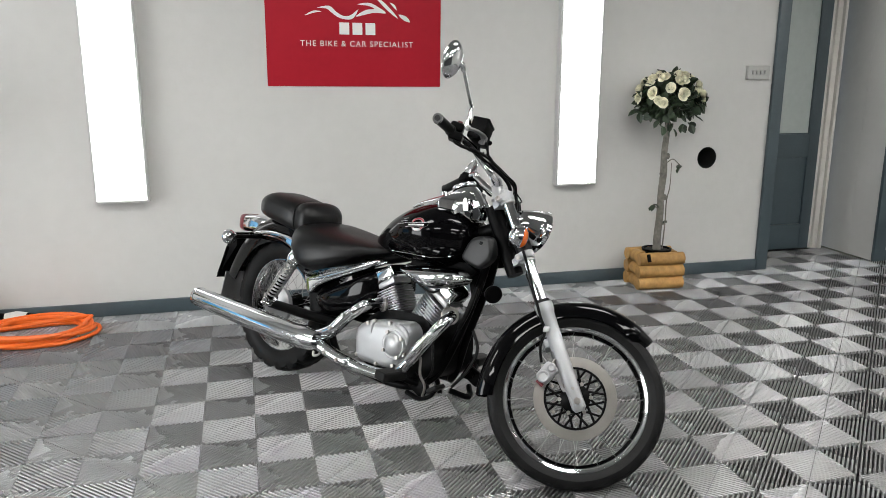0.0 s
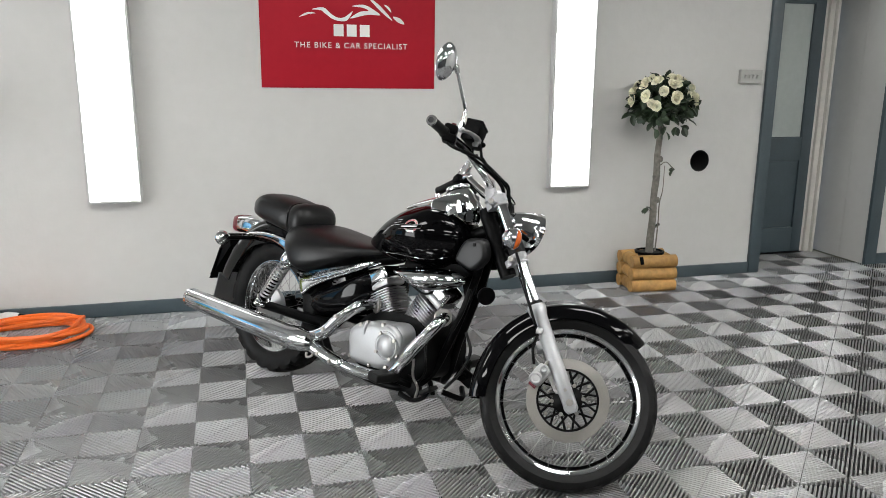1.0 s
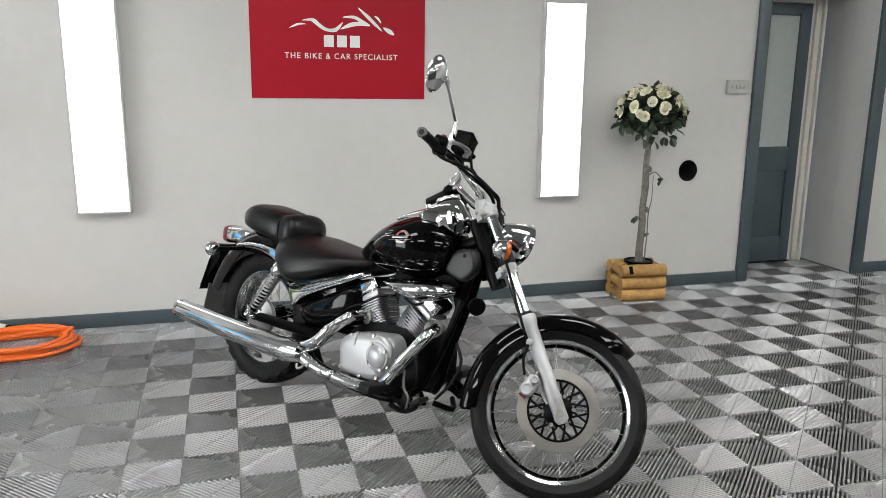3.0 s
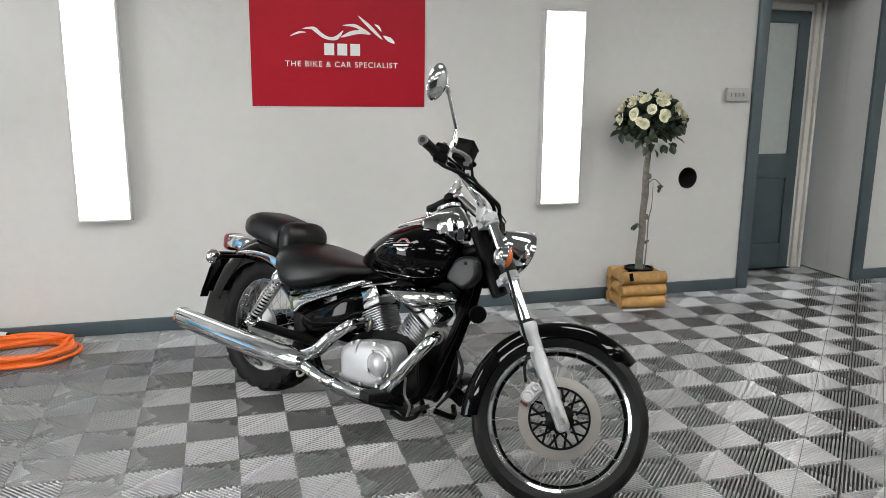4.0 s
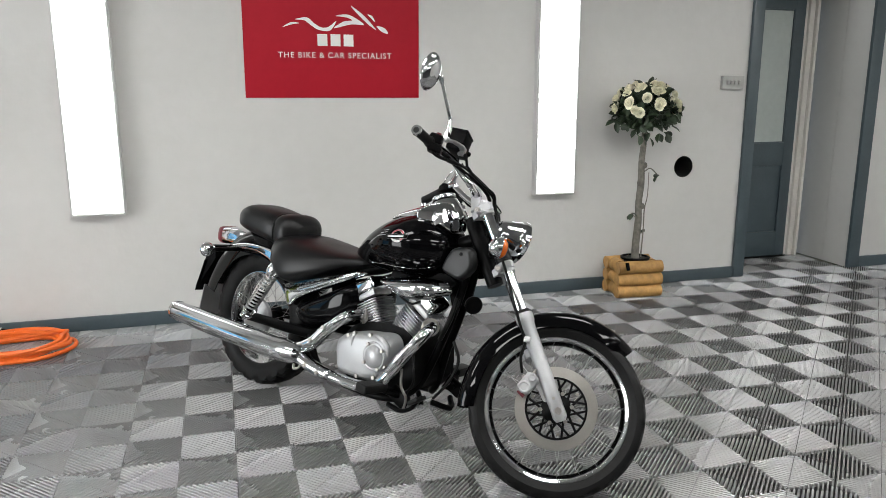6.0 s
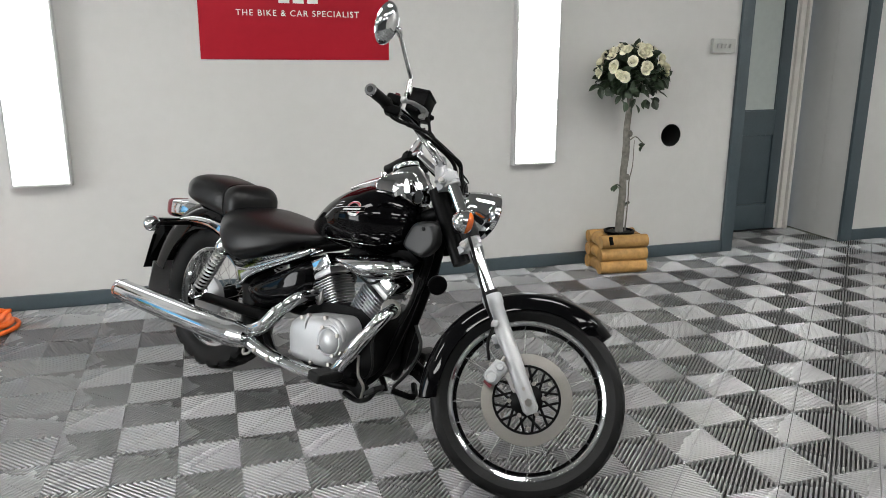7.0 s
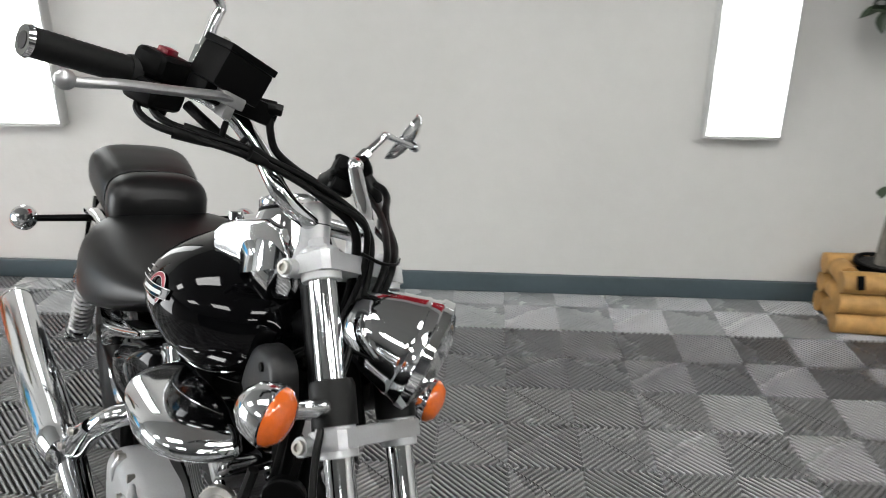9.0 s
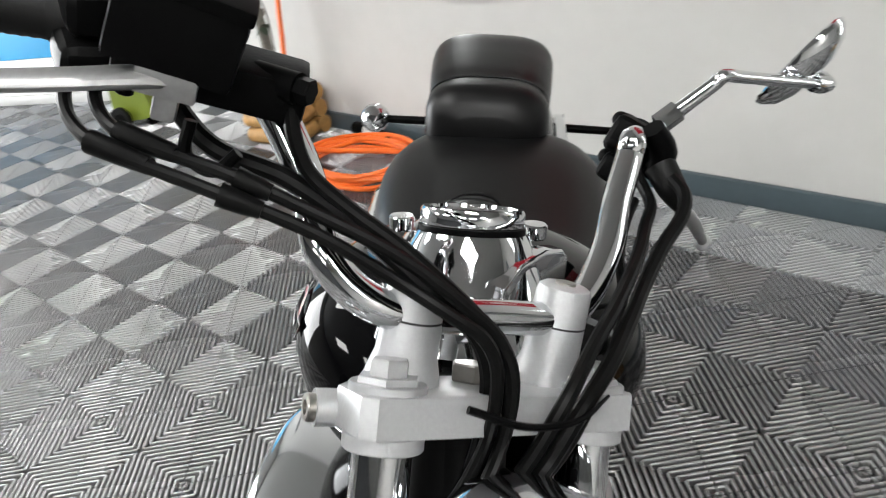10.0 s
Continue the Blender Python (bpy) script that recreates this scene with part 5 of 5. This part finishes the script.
# rear fender, lamp, plate
part("rear_fender", fender(Vector((0.085, -0.006, 0.300)), 0.408, 36, 167, 0.118, 0.125, 40, 0.012, 0.0), BLACK_GLOSS, bike, "glossy black rear fender")
for s in (-1, 1):
    rail = part("fender_rail", pillow(smooth_outline([(0.318, 0.552), (0.314, 0.588), (0.262, 0.611), (0.20, 0.624), (0.12, 0.632), (0.03, 0.630), (-0.05, 0.617), (-0.100, 0.597), (-0.05, 0.596), (0.04, 0.602), (0.12, 0.598), (0.19, 0.580), (0.245, 0.552)], 4), 0.118 * s, 0.142 * s, 0.010, 5), CHROME, bike, "chrome fender rail")
    part("bolt", disc((0.250, 0.138 * s, 0.606), (0.250, 2 * s, 0.606), 0.015, 0.012, 18), CHROME, rail)
    c = Vector((-0.038, 0.290 * s, 0.590))
    st = part("indicator", tube([(-0.03, 0.11 * s, 0.594), (-0.036, 0.26 * s, 0.590)], [0.010, 0.009], 14, 1), BLACK_SATIN, bike, "rear indicator with a round chrome shell")
    part("shell", lathe([(0.0, -0.032), (0.018, -0.029), (0.028, -0.018), (0.033, 0.0), (0.033, 0.006), (0.029, 0.008)], aim(c, c - Vector((1, 0, 0))), 28), CHROME, st)
    part("amber_lens", lathe([(0.031, 0.006), (0.026, 0.016), (0.0, 0.022)], aim(c, c - Vector((1, 0, 0))), 24), AMBER_LENS, st)
    top, low = Vector((0.315, 0.178 * s, 0.575)), Vector((0.130, 0.178 * s, 0.325))
    sk = part("shock_absorber", tube([low, low.lerp(top, 0.5)], 0.014, 14, 1), BLACK_SATIN, bike, "rear shock absorber with a chrome spring")
    part("rod", tube([low.lerp(top, 0.45), top], 0.008, 12, 1), CHROME, sk)
    d = (top - low).normalized()
    sd = d.orthogonal().normalized()
    up = d.cross(sd)
    coil = [low.lerp(top, 0.13 + 0.70 * k / 120) + 0.0235 * (math.cos(k * 0.62) * sd + math.sin(k * 0.62) * up) for k in range(121)]
    part("spring", tube(coil, 0.0042, 8, 1), ALLOY_DULL, sk, "chrome coil spring")
    part("top_cup", lathe([(0.0, 0.0), (0.034, 0.0), (0.036, 0.02), (0.030, 0.05), (0.018, 0.062), (0.0, 0.066)], aim(low.lerp(top, 0.83), top), 24), CHROME, sk)
    part("spring_seat", lathe([(0.0, 0.0), (0.020, 0.0), (0.033, 0.012), (0.033, 0.020), (0.0, 0.02)], aim(low.lerp(top, 0.07), top), 24), CHROME, sk)
    part("eye", disc(low - Vector((0, 0.018, 0)), low + Vector((0, 1, 0)), 0.02, 0.036, 18), CHROME, sk)
    part("cap_nut", disc(low + Vector((0, 0.018 * s, 0)), low + Vector((0, s, 0)), 0.011, 0.012, 12, None, 0.008), CHROME, sk)
lamp = part("tail_lamp", body_loft([(-0.10, 0.038, 0.606, 0.668), (-0.16, 0.050, 0.598, 0.676), (-0.22, 0.055, 0.594, 0.676), (-0.266, 0.056, 0.592, 0.672)], 0.5, 0.45, 28, 4), CHROME, bike, "chrome tail lamp housing with a red lens")
part("red_lens", body_loft([(-0.266, 0.056, 0.590, 0.674), (-0.285, 0.056, 0.590, 0.674), (-0.302, 0.052, 0.594, 0.670)], 0.5, 0.45, 28, 3), RED_PLASTIC, lamp, "red tail lamp lens")
plate = part("plate_bracket", slab([(-0.26, 0.52), (-0.27, 0.58), (-0.31, 0.58), (-0.40, 0.36), (-0.39, 0.352)], 0.17, "y", -0.085, 0.003), BLACK_PLASTIC, bike, "black plate bracket")
part("plate", box((0.003, 0.20, 0.17), (-0.352, 0, 0.425), pose(0, 0, 0, 0, 20, 0), 0.001), BLACK_SATIN, plate, "back of the number plate")
part("mud_flap", box((0.004, 0.20, 0.17), (-0.325, 0, 0.302), pose(0, 0, 0, 0, 12, 0), 0.001), ALLOY_DULL, plate, "grey flap below the plate")

# side covers
for s in (-1, 1):
    part("side_cover", dome(smooth_outline([(0.362, 0.400), (0.43, 0.440), (0.512, 0.478), (0.62, 0.525), (0.719, 0.565), (0.75, 0.526), (0.748, 0.464), (0.685, 0.400), (0.60, 0.360), (0.52, 0.336), (0.432, 0.328), (0.368, 0.352)], 5), 0.060 * s, 0.158 * s, 2.9, 16), BLACK_GLOSS, bike, "glossy black side cover", angle=60)
    trim = part("side_trim", pillow(smooth_outline([(0.345, 0.455), (0.336, 0.500), (0.358, 0.486), (0.423, 0.497), (0.515, 0.528), (0.609, 0.560), (0.70, 0.592), (0.760, 0.611), (0.768, 0.600), (0.71, 0.570), (0.642, 0.541), (0.565, 0.510), (0.491, 0.479), (0.42, 0.443), (0.372, 0.405)], 4), 0.118 * s, 0.162 * s, 0.010, 5), CHROME, bike, "chrome trim below the seat", angle=50)
    part("trim_bead", tube([(0.375, 0.160 * s, 0.468), (0.44, 0.163 * s, 0.484), (0.52, 0.163 * s, 0.512), (0.61, 0.162 * s, 0.546), (0.70, 0.160 * s, 0.581), (0.745, 0.158 * s, 0.598)], [0.004, 0.0075, 0.008, 0.007, 0.006, 0.004], 14, 5), CHROME, trim, angle=60)

# engine
crank = part("crankcase", slab(smooth_outline([(0.66, 0.25), (0.70, 0.36), (0.80, 0.42), (0.98, 0.43), (1.045, 0.38), (1.065, 0.28), (1.03, 0.20), (0.90, 0.165), (0.73, 0.18)], 5), 0.24, "y", -0.12, 0.015), BLACK_SATIN, bike, "black crankcase")
cover = part("clutch_cover", pillow(smooth_outline([(0.718, 0.277), (0.717, 0.328), (0.743, 0.361), (0.813, 0.386), (0.896, 0.397), (0.964, 0.402), (0.998, 0.371), (0.995, 0.312), (0.974, 0.265), (0.921, 0.222), (0.837, 0.212), (0.741, 0.218)], 5), -0.118, -0.206, 0.034, 7, 0.004), ALLOY, bike, "satin cast alloy clutch cover", angle=60)
COVER_MID = Vector((0.932, -0.200, 0.318))
part("cover_dome", lathe([(0.0, 0.026), (0.018, 0.0245), (0.033, 0.020), (0.042, 0.012), (0.0445, 0.004), (0.046, 0.0)], aim(COVER_MID, COVER_MID - Vector((0, 1, 0))), 36), ALLOY, cover, "round domed cap")
part("cover_ring", lathe([(0.046, 0.0), (0.047, 0.008), (0.050, 0.011), (0.054, 0.010), (0.057, 0.004), (0.058, -0.006)], aim(COVER_MID, COVER_MID - Vector((0, 1, 0))), 40), ALLOY, cover)
part("cover_lip", tube([(0.922, -0.196, 0.392), (0.962, -0.203, 0.388), (0.990, -0.200, 0.362), (0.994, -0.196, 0.330)], [0.006, 0.011, 0.011, 0.006], 14, 5), ALLOY, cover)
for k in range(4):
    a = radians(35 + 90 * k)
    part("bolt", disc(COVER_MID + Vector((0.052 * math.cos(a), -0.008, 0.052 * math.sin(a))), COVER_MID + Vector((0.052 * math.cos(a), -1, 0.052 * math.sin(a))), 0.0075, 0.009, 12), STEEL, cover)
for x, y, z in ((0.741, -0.190, 0.236), (0.780, -0.186, 0.368), (0.812, -0.186, 0.382), (0.895, -0.186, 0.390), (0.935, -0.190, 0.236), (0.850, -0.192, 0.224), (0.982, -0.190, 0.290)):
    part("bolt", disc((x, y, z), (x, -2, z), 0.0080, 0.014, 10), STEEL, cover)
part("cover_rib", tube([(0.812, -0.192, 0.384), (0.812, -0.205, 0.360), (0.813, -0.2065, 0.335)], [0.008, 0.007, 0.003], 10, 4), ALLOY, cover)
part("left_cover", slab(smooth_outline([(0.74, 0.26), (0.76, 0.37), (0.88, 0.40), (1.0, 0.36), (1.01, 0.26), (0.90, 0.205)], 5), 0.08, "y", 0.12, 0.02), ALLOY, bike, "satin cast alloy left engine cover")


def cylinder(base, top, name, cap_label):
    base, top = Vector(base), Vector(top)
    m = aim(base, top)
    h = (top - base).length
    core = part("cylinder", lathe([(0.0, -0.02), (0.040, -0.02), (0.040, h), (0.0, h)], m, 24), BLACK_SATIN, bike, "finned cylinder")
    outline = smooth_outline([(-0.052, -0.056), (-0.059, 0.0), (-0.052, 0.056), (0.0, 0.064), (0.052, 0.056), (0.059, 0.0), (0.052, -0.056), (0.0, -0.064)], 3)
    n = 11
    for k in range(n):
        s = 0.90 + 0.10 * math.sin(math.pi * (k + 2) / (n + 4))
        bm = slab([(a * s, b * s) for a, b in outline], 0.0030, "z", 0.002 + k * (h - 0.022) / (n - 1))
        part("fin", bm, FIN, core, m=m)
    head = part("cylinder_head", box((0.104, 0.112, 0.026), (0, 0, h + 0.006), None, 0.010), ALLOY_DULL, core, m=m)
    part("head_cover", box((0.106, 0.118, 0.060), (0, 0, h + 0.042), None, 0.020, 4), CHROME, core, cap_label, m=m)
    for sx in (-1, 1):
        part("bolt", disc(m @ Vector((0.040 * sx, -0.056, h + 0.006)), m @ Vector((0.040 * sx, -1, h + 0.006)), 0.008, 0.012, 8), CHROME, core)
    return m, h


cylinder((0.822, -0.060, 0.402), (0.765, -0.060, 0.510), "rear", "chrome rear cylinder cover")
cylinder((0.958, -0.058, 0.392), (1.034, -0.058, 0.512), "front", "chrome front cylinder cover")
AIR = [(0.884, 0.605), (0.955, 0.620), (1.045, 0.632), (1.135, 0.636), (1.188, 0.622), (1.190, 0.594), (1.115, 0.560), (1.045, 0.551), (0.982, 0.562), (0.915, 0.588)]
air = part("air_cleaner", dome(smooth_outline(AIR, 5), -0.120, -0.232, 2.8), CHROME, bike, "chrome teardrop air cleaner", angle=70)
part("back_plate", dome(smooth_outline(AIR, 5), -0.1205, -0.095, 4.0, 6), CHROME, air, angle=70)
part("intake", tube([(0.95, -0.10, 0.60), (0.93, -0.04, 0.58), (0.92, 0.0, 0.56)], 0.028, 14, 4), BLACK_PLASTIC, bike, "black intake pipe")
part("head_plate", slab([(0.84, 0.605), (0.86, 0.645), (1.12, 0.655), (1.17, 0.63), (1.12, 0.60)], 0.12, "y", -0.06, 0.004), BLACK_PLASTIC, bike, "black cover under the tank")
for k, (pts, r) in enumerate((
    ([(0.78, -0.085, 0.555), (0.74, -0.11, 0.52), (0.70, -0.105, 0.47), (0.70, -0.09, 0.42)], 0.005),
    ([(1.06, -0.10, 0.555), (1.02, -0.125, 0.53), (0.95, -0.11, 0.545), (0.90, -0.08, 0.56)], 0.0045),
    ([(1.15, -0.10, 0.42), (1.19, -0.105, 0.50), (1.20, -0.09, 0.58)], 0.009),
    ([(1.05, -0.14, 0.19), (1.09, -0.15, 0.26), (1.06, -0.13, 0.34), (1.08, -0.10, 0.42)], 0.004),
    ([(1.20, -0.08, 0.42), (1.245, -0.10, 0.36), (1.22, -0.11, 0.28), (1.15, -0.10, 0.20)], 0.006),
)):
    part("hose", tube(pts, r, 8, 6), RUBBER, bike, "black rubber hose")

# exhaust
muffler = part("muffler", tube([(-0.212, -0.292, 0.284), (-0.10, -0.289, 0.278), (0.113, -0.281, 0.268), (0.35, -0.270, 0.257), (0.50, -0.262, 0.252), (0.565, -0.256, 0.251)], [0.043, 0.045, 0.048, 0.050, 0.047, 0.036], 36, 6), CHROME_BRUSHED, bike, "long chrome muffler")
part("muffler_lip", tube([(-0.212, -0.292, 0.284), (-0.230, -0.293, 0.285)], [0.0445, 0.0425], 36, 1), CHROME, muffler)
part("outlet", tube([(-0.228, -0.293, 0.285), (-0.2325, -0.293, 0.2853)], 0.034, 24, 1), DARK_VOID, muffler, "dark exhaust outlet")
part("muffler_clamp", tube([(0.462, -0.2645, 0.2527), (0.480, -0.2635, 0.2523)], 0.0500, 36, 1), CHROME, muffler)
part("end_shroud", tube([(0.475, -0.266, 0.256), (0.52, -0.264, 0.257), (0.575, -0.258, 0.258)], [0.049, 0.047, 0.038], 28, 4), CHROME, muffler, "pinched chrome shroud where the pipes join")
part("hanger", tube([(0.560, -0.262, 0.210), (0.572, -0.270, 0.196), (0.590, -0.262, 0.202), (0.592, -0.25, 0.225)], 0.005, 8, 5), STEEL, muffler)
rear_pipe = part("rear_header", tube([(0.785, -0.085, 0.432), (0.757, -0.130, 0.441), (0.748, -0.190, 0.432), (0.724, -0.220, 0.402), (0.695, -0.229, 0.372), (0.636, -0.237, 0.308), (0.575, -0.243, 0.280), (0.52, -0.248, 0.270)], [0.020, 0.021, 0.022, 0.022, 0.022, 0.022, 0.024, 0.026], 24, 6), CHROME, bike, "chrome rear exhaust header")
part("heat_shield", tube([(0.728, -0.238, 0.408), (0.690, -0.248, 0.366), (0.650, -0.254, 0.322), (0.612, -0.257, 0.300), (0.570, -0.257, 0.289)], [0.013, 0.020, 0.021, 0.020, 0.012], 20, 5), CHROME, rear_pipe)
front_pipe = part("front_header", tube([(1.085, -0.085, 0.452), (1.130, -0.130, 0.462), (1.144, -0.180, 0.448), (1.127, -0.208, 0.410), (1.072, -0.220, 0.332), (1.022, -0.226, 0.263), (0.975, -0.229, 0.218), (0.90, -0.230, 0.201), (0.80, -0.230, 0.199), (0.70, -0.232, 0.207), (0.60, -0.236, 0.230), (0.535, -0.242, 0.246)], [0.020, 0.021, 0.022, 0.022, 0.022, 0.022, 0.021, 0.021, 0.021, 0.022, 0.024, 0.027], 24, 6), CHROME, bike, "chrome front exhaust header")
part("heat_shield", tube([(0.745, -0.238, 0.204), (0.735, -0.241, 0.206), (0.66, -0.244, 0.216), (0.59, -0.249, 0.236), (0.545, -0.253, 0.250)], [0.012, 0.022, 0.025, 0.026, 0.020], 20, 5), CHROME, front_pipe)
part("heat_shield", tube([(1.118, -0.222, 0.402), (1.075, -0.232, 0.340), (1.035, -0.236, 0.285)], [0.012, 0.019, 0.012], 20, 5), CHROME, front_pipe)
for at in ((0.700, -0.264, 0.210), (0.632, -0.269, 0.224), (0.708, -0.262, 0.388), (0.655, -0.274, 0.327)):
    part("bolt", disc(at, (at[0], -2, at[2]), 0.0085, 0.008, 14), STEEL, front_pipe)
for at, to in (((0.775, -0.102, 0.436), (0.757, -0.13, 0.441)), ((1.100, -0.100, 0.456), (1.130, -0.13, 0.462))):
    part("port_flange", disc(at, to, 0.034, 0.012, 20), STEEL, bike, "exhaust port flange")

# pegs, pedal, stand
for s in (-1, 1):
    peg = part("foot_peg", box((0.058, 0.112, 0.036), (0.995, 0.268 * s, 0.226), pose(0, 0, 0, 0, 4, 6 * s), 0.010, 3), RUBBER, bike, "black rubber foot peg")
    part("peg_bracket", tube([(1.05, 0.14 * s, 0.185), (1.03, 0.19 * s, 0.200), (1.005, 0.235 * s, 0.220)], 0.013, 10, 4), BLACK_SATIN, peg)
    part("peg_plate", box((0.085, 0.018, 0.06), (1.045, 0.165 * s, 0.185), pose(0, 0, 0, 0, 25, 0), 0.008), BLACK_SATIN, peg)
pedal = part("brake_pedal", tube([(1.00, -0.175, 0.150), (1.07, -0.185, 0.145), (1.13, -0.20, 0.170), (1.165, -0.215, 0.205)], [0.010, 0.009, 0.008, 0.008], 10, 5), BLACK_SATIN, bike, "black brake pedal")
part("pedal_pad", box((0.05, 0.055, 0.016), (1.172, -0.222, 0.215), pose(0, 0, 0, 0, -35, 0), 0.006), RUBBER, pedal)
part("pedal_rod", tube([(1.065, -0.195, 0.30), (1.075, -0.20, 0.24), (1.095, -0.19, 0.20), (1.085, -0.185, 0.155)], 0.005, 8, 5), STEEL, pedal)
part("gear_lever", tube([(0.98, 0.18, 0.165), (1.08, 0.20, 0.16), (1.15, 0.22, 0.19)], 0.009, 8, 4), BLACK_SATIN, bike, "black gear lever")
part("side_stand", tube([(0.86, 0.13, 0.165), (0.84, 0.20, 0.10), (0.815, 0.262, 0.030), (0.80, 0.275, 0.0335)], [0.013, 0.012, 0.011, 0.010], 10, 4), BLACK_SATIN, bike, "black side stand on the floor")
part("lower_brace", tube([(1.11, -0.06, 0.17), (1.16, 0.0, 0.150), (1.11, 0.06, 0.17)], 0.011, 10, 4), BLACK_SATIN, bike, "black frame cross tube")
part("rear_drum", lathe([(0.0, 0.0), (0.082, 0.0), (0.088, 0.008), (0.088, 0.025), (0.078, 0.034), (0.045, 0.040), (0.018, 0.050), (0.0, 0.050)], aim((0.085, -0.062, 0.297), (0.085, -2, 0.297)), 36), ALLOY, bike, "cast alloy rear brake drum")


# ---- floor ----
structure("floor", span((START_X, FRONT_Y, -0.20), (END_X, WALL_Y, -0.016)), CONCRETE, "dark concrete slab under the open tiles", "floor")
structure("floor_recess", span((OPEN_L, WALL_Y, -0.20), (OPEN_R, DOOR_Y + 0.1, -0.0162)), CONCRETE, "dark concrete slab in the doorway recess", "floor")

PITCH, DEPTH, NOTCH = 0.2 * math.sqrt(2) / 20, 0.015, 0.0028
PROFILE = [(0.0039, -0.0080), (0.0037, -0.0042), (0.0032, -0.0022), (0.0022, -0.0009), (0.0011, -0.0002), (0.0, 0.0)]
PROFILE = PROFILE + [(-a, z) for a, z in PROFILE[-2::-1]]


def tile_geometry():
    """One open-rib tile, 0.4 m square: four squares of diagonal round-topped ribs that turn at each seam."""
    verts, faces = [], []

    def rib(p, q):
        d = ((q[0] - p[0]), (q[1] - p[1]))
        n = math.hypot(*d)
        ux, uy = d[0] / n, d[1] / n
        nx, ny = -uy, ux
        b = len(verts)
        for x, y in (p, q):
            verts.append((x + nx * 0.0039, y + ny * 0.0039, -DEPTH))
            for c, z in PROFILE:
                verts.append((x + nx * c, y + ny * c, z))
            verts.append((x - nx * 0.0039, y - ny * 0.0039, -DEPTH))
        m = len(PROFILE) + 2
        for k in range(m - 1):
            faces.append((b + k, b + k + 1, b + m + k + 1, b + m + k))
        faces.append(tuple(b + k for k in range(m))[::-1])
        faces.append(tuple(b + m + k for k in range(m)))

    r2 = math.sqrt(0.5)
    for sx in (-1, 1):
        for sy in (-1, 1):
            for k in range(20):
                o = (k + 0.5) * PITCH
                half = min(o, 20 * PITCH - o) - 0.0008
                cx, cy = o * r2, o * r2
                for e in (-1, 1):
                    a, b = NOTCH / 2, half
                    if b - a < 0.002:
                        continue
                    p = (cx + e * a * r2, cy - e * a * r2)
                    q = (cx + e * b * r2, cy - e * b * r2)
                    rib((sx * p[0], sy * p[1]), (sx * q[0], sy * q[1]))
    return verts, faces


TV, TF = tile_geometry()


def tile_mesh(name, mat):
    me = bpy.data.meshes.new(name)
    me.from_pydata(TV, [], TF)
    me.materials.append(mat)
    me.update()
    bm = bmesh.new()
    bm.from_mesh(me)
    bmesh.ops.recalc_face_normals(bm, faces=bm.faces)
    bm.to_mesh(me)
    bm.free()
    me.polygons.foreach_set("use_smooth", [True] * len(me.polygons))
    me.set_sharp_from_angle(angle=radians(60))
    return me


tile_floor = tagged(new("tile_floor"), "interlocking open-rib garage floor tiles in greys", "floor tiles", kind="structure")
kinds = {"grey": tile_mesh("tile", TILE_GREY), "dark": tile_mesh("tile", TILE_DARK), "cool": tile_mesh("tile", TILE_COOL)}
mats = {"grey": TILE_GREY, "dark": TILE_DARK, "cool": TILE_COOL}
rest = {"grey": [], "dark": [], "cool": []}
count = 0
for j in range(-17, 4):
    for i in range(-11, 14):
        x, y = 0.5 + 0.4 * i, 3.9 + 0.4 * j
        if y < FRONT_Y + 0.2 or x < START_X + 0.2 or x > END_X - 0.2:
            continue
        if y > 4.4 and not (OPEN_L - 0.02 < x - 0.2 and x + 0.2 < OPEN_R + 0.2):
            continue
        if y > 4.9:
            continue
        kind = "dark" if j == 0 else ("cool" if j == 1 else "grey")
        if -1.9 < x < 5.2 and 0.35 < y < 4.8 and count < 290:
            ob = new("tile", kinds[kind])
            ob.parent = tile_floor
            ob.location = (x, y, 0.0)
            count += 1
        else:
            rest[kind].append((x, y))
tv = np.array(TV)
for kind, places in rest.items():
    if places:
        v = np.concatenate([tv + (x, y, 0) for x, y in places])
        f = [tuple(i + k * len(TV) for i in face) for k in range(len(places)) for face in TF]
        me = bpy.data.meshes.new("far_tiles")
        me.from_pydata(v.tolist(), [], f)
        me.materials.append(mats[kind])
        ob = new("far_tiles", me)
        ob.parent = tile_floor
        tagged(ob, kind="stuff")
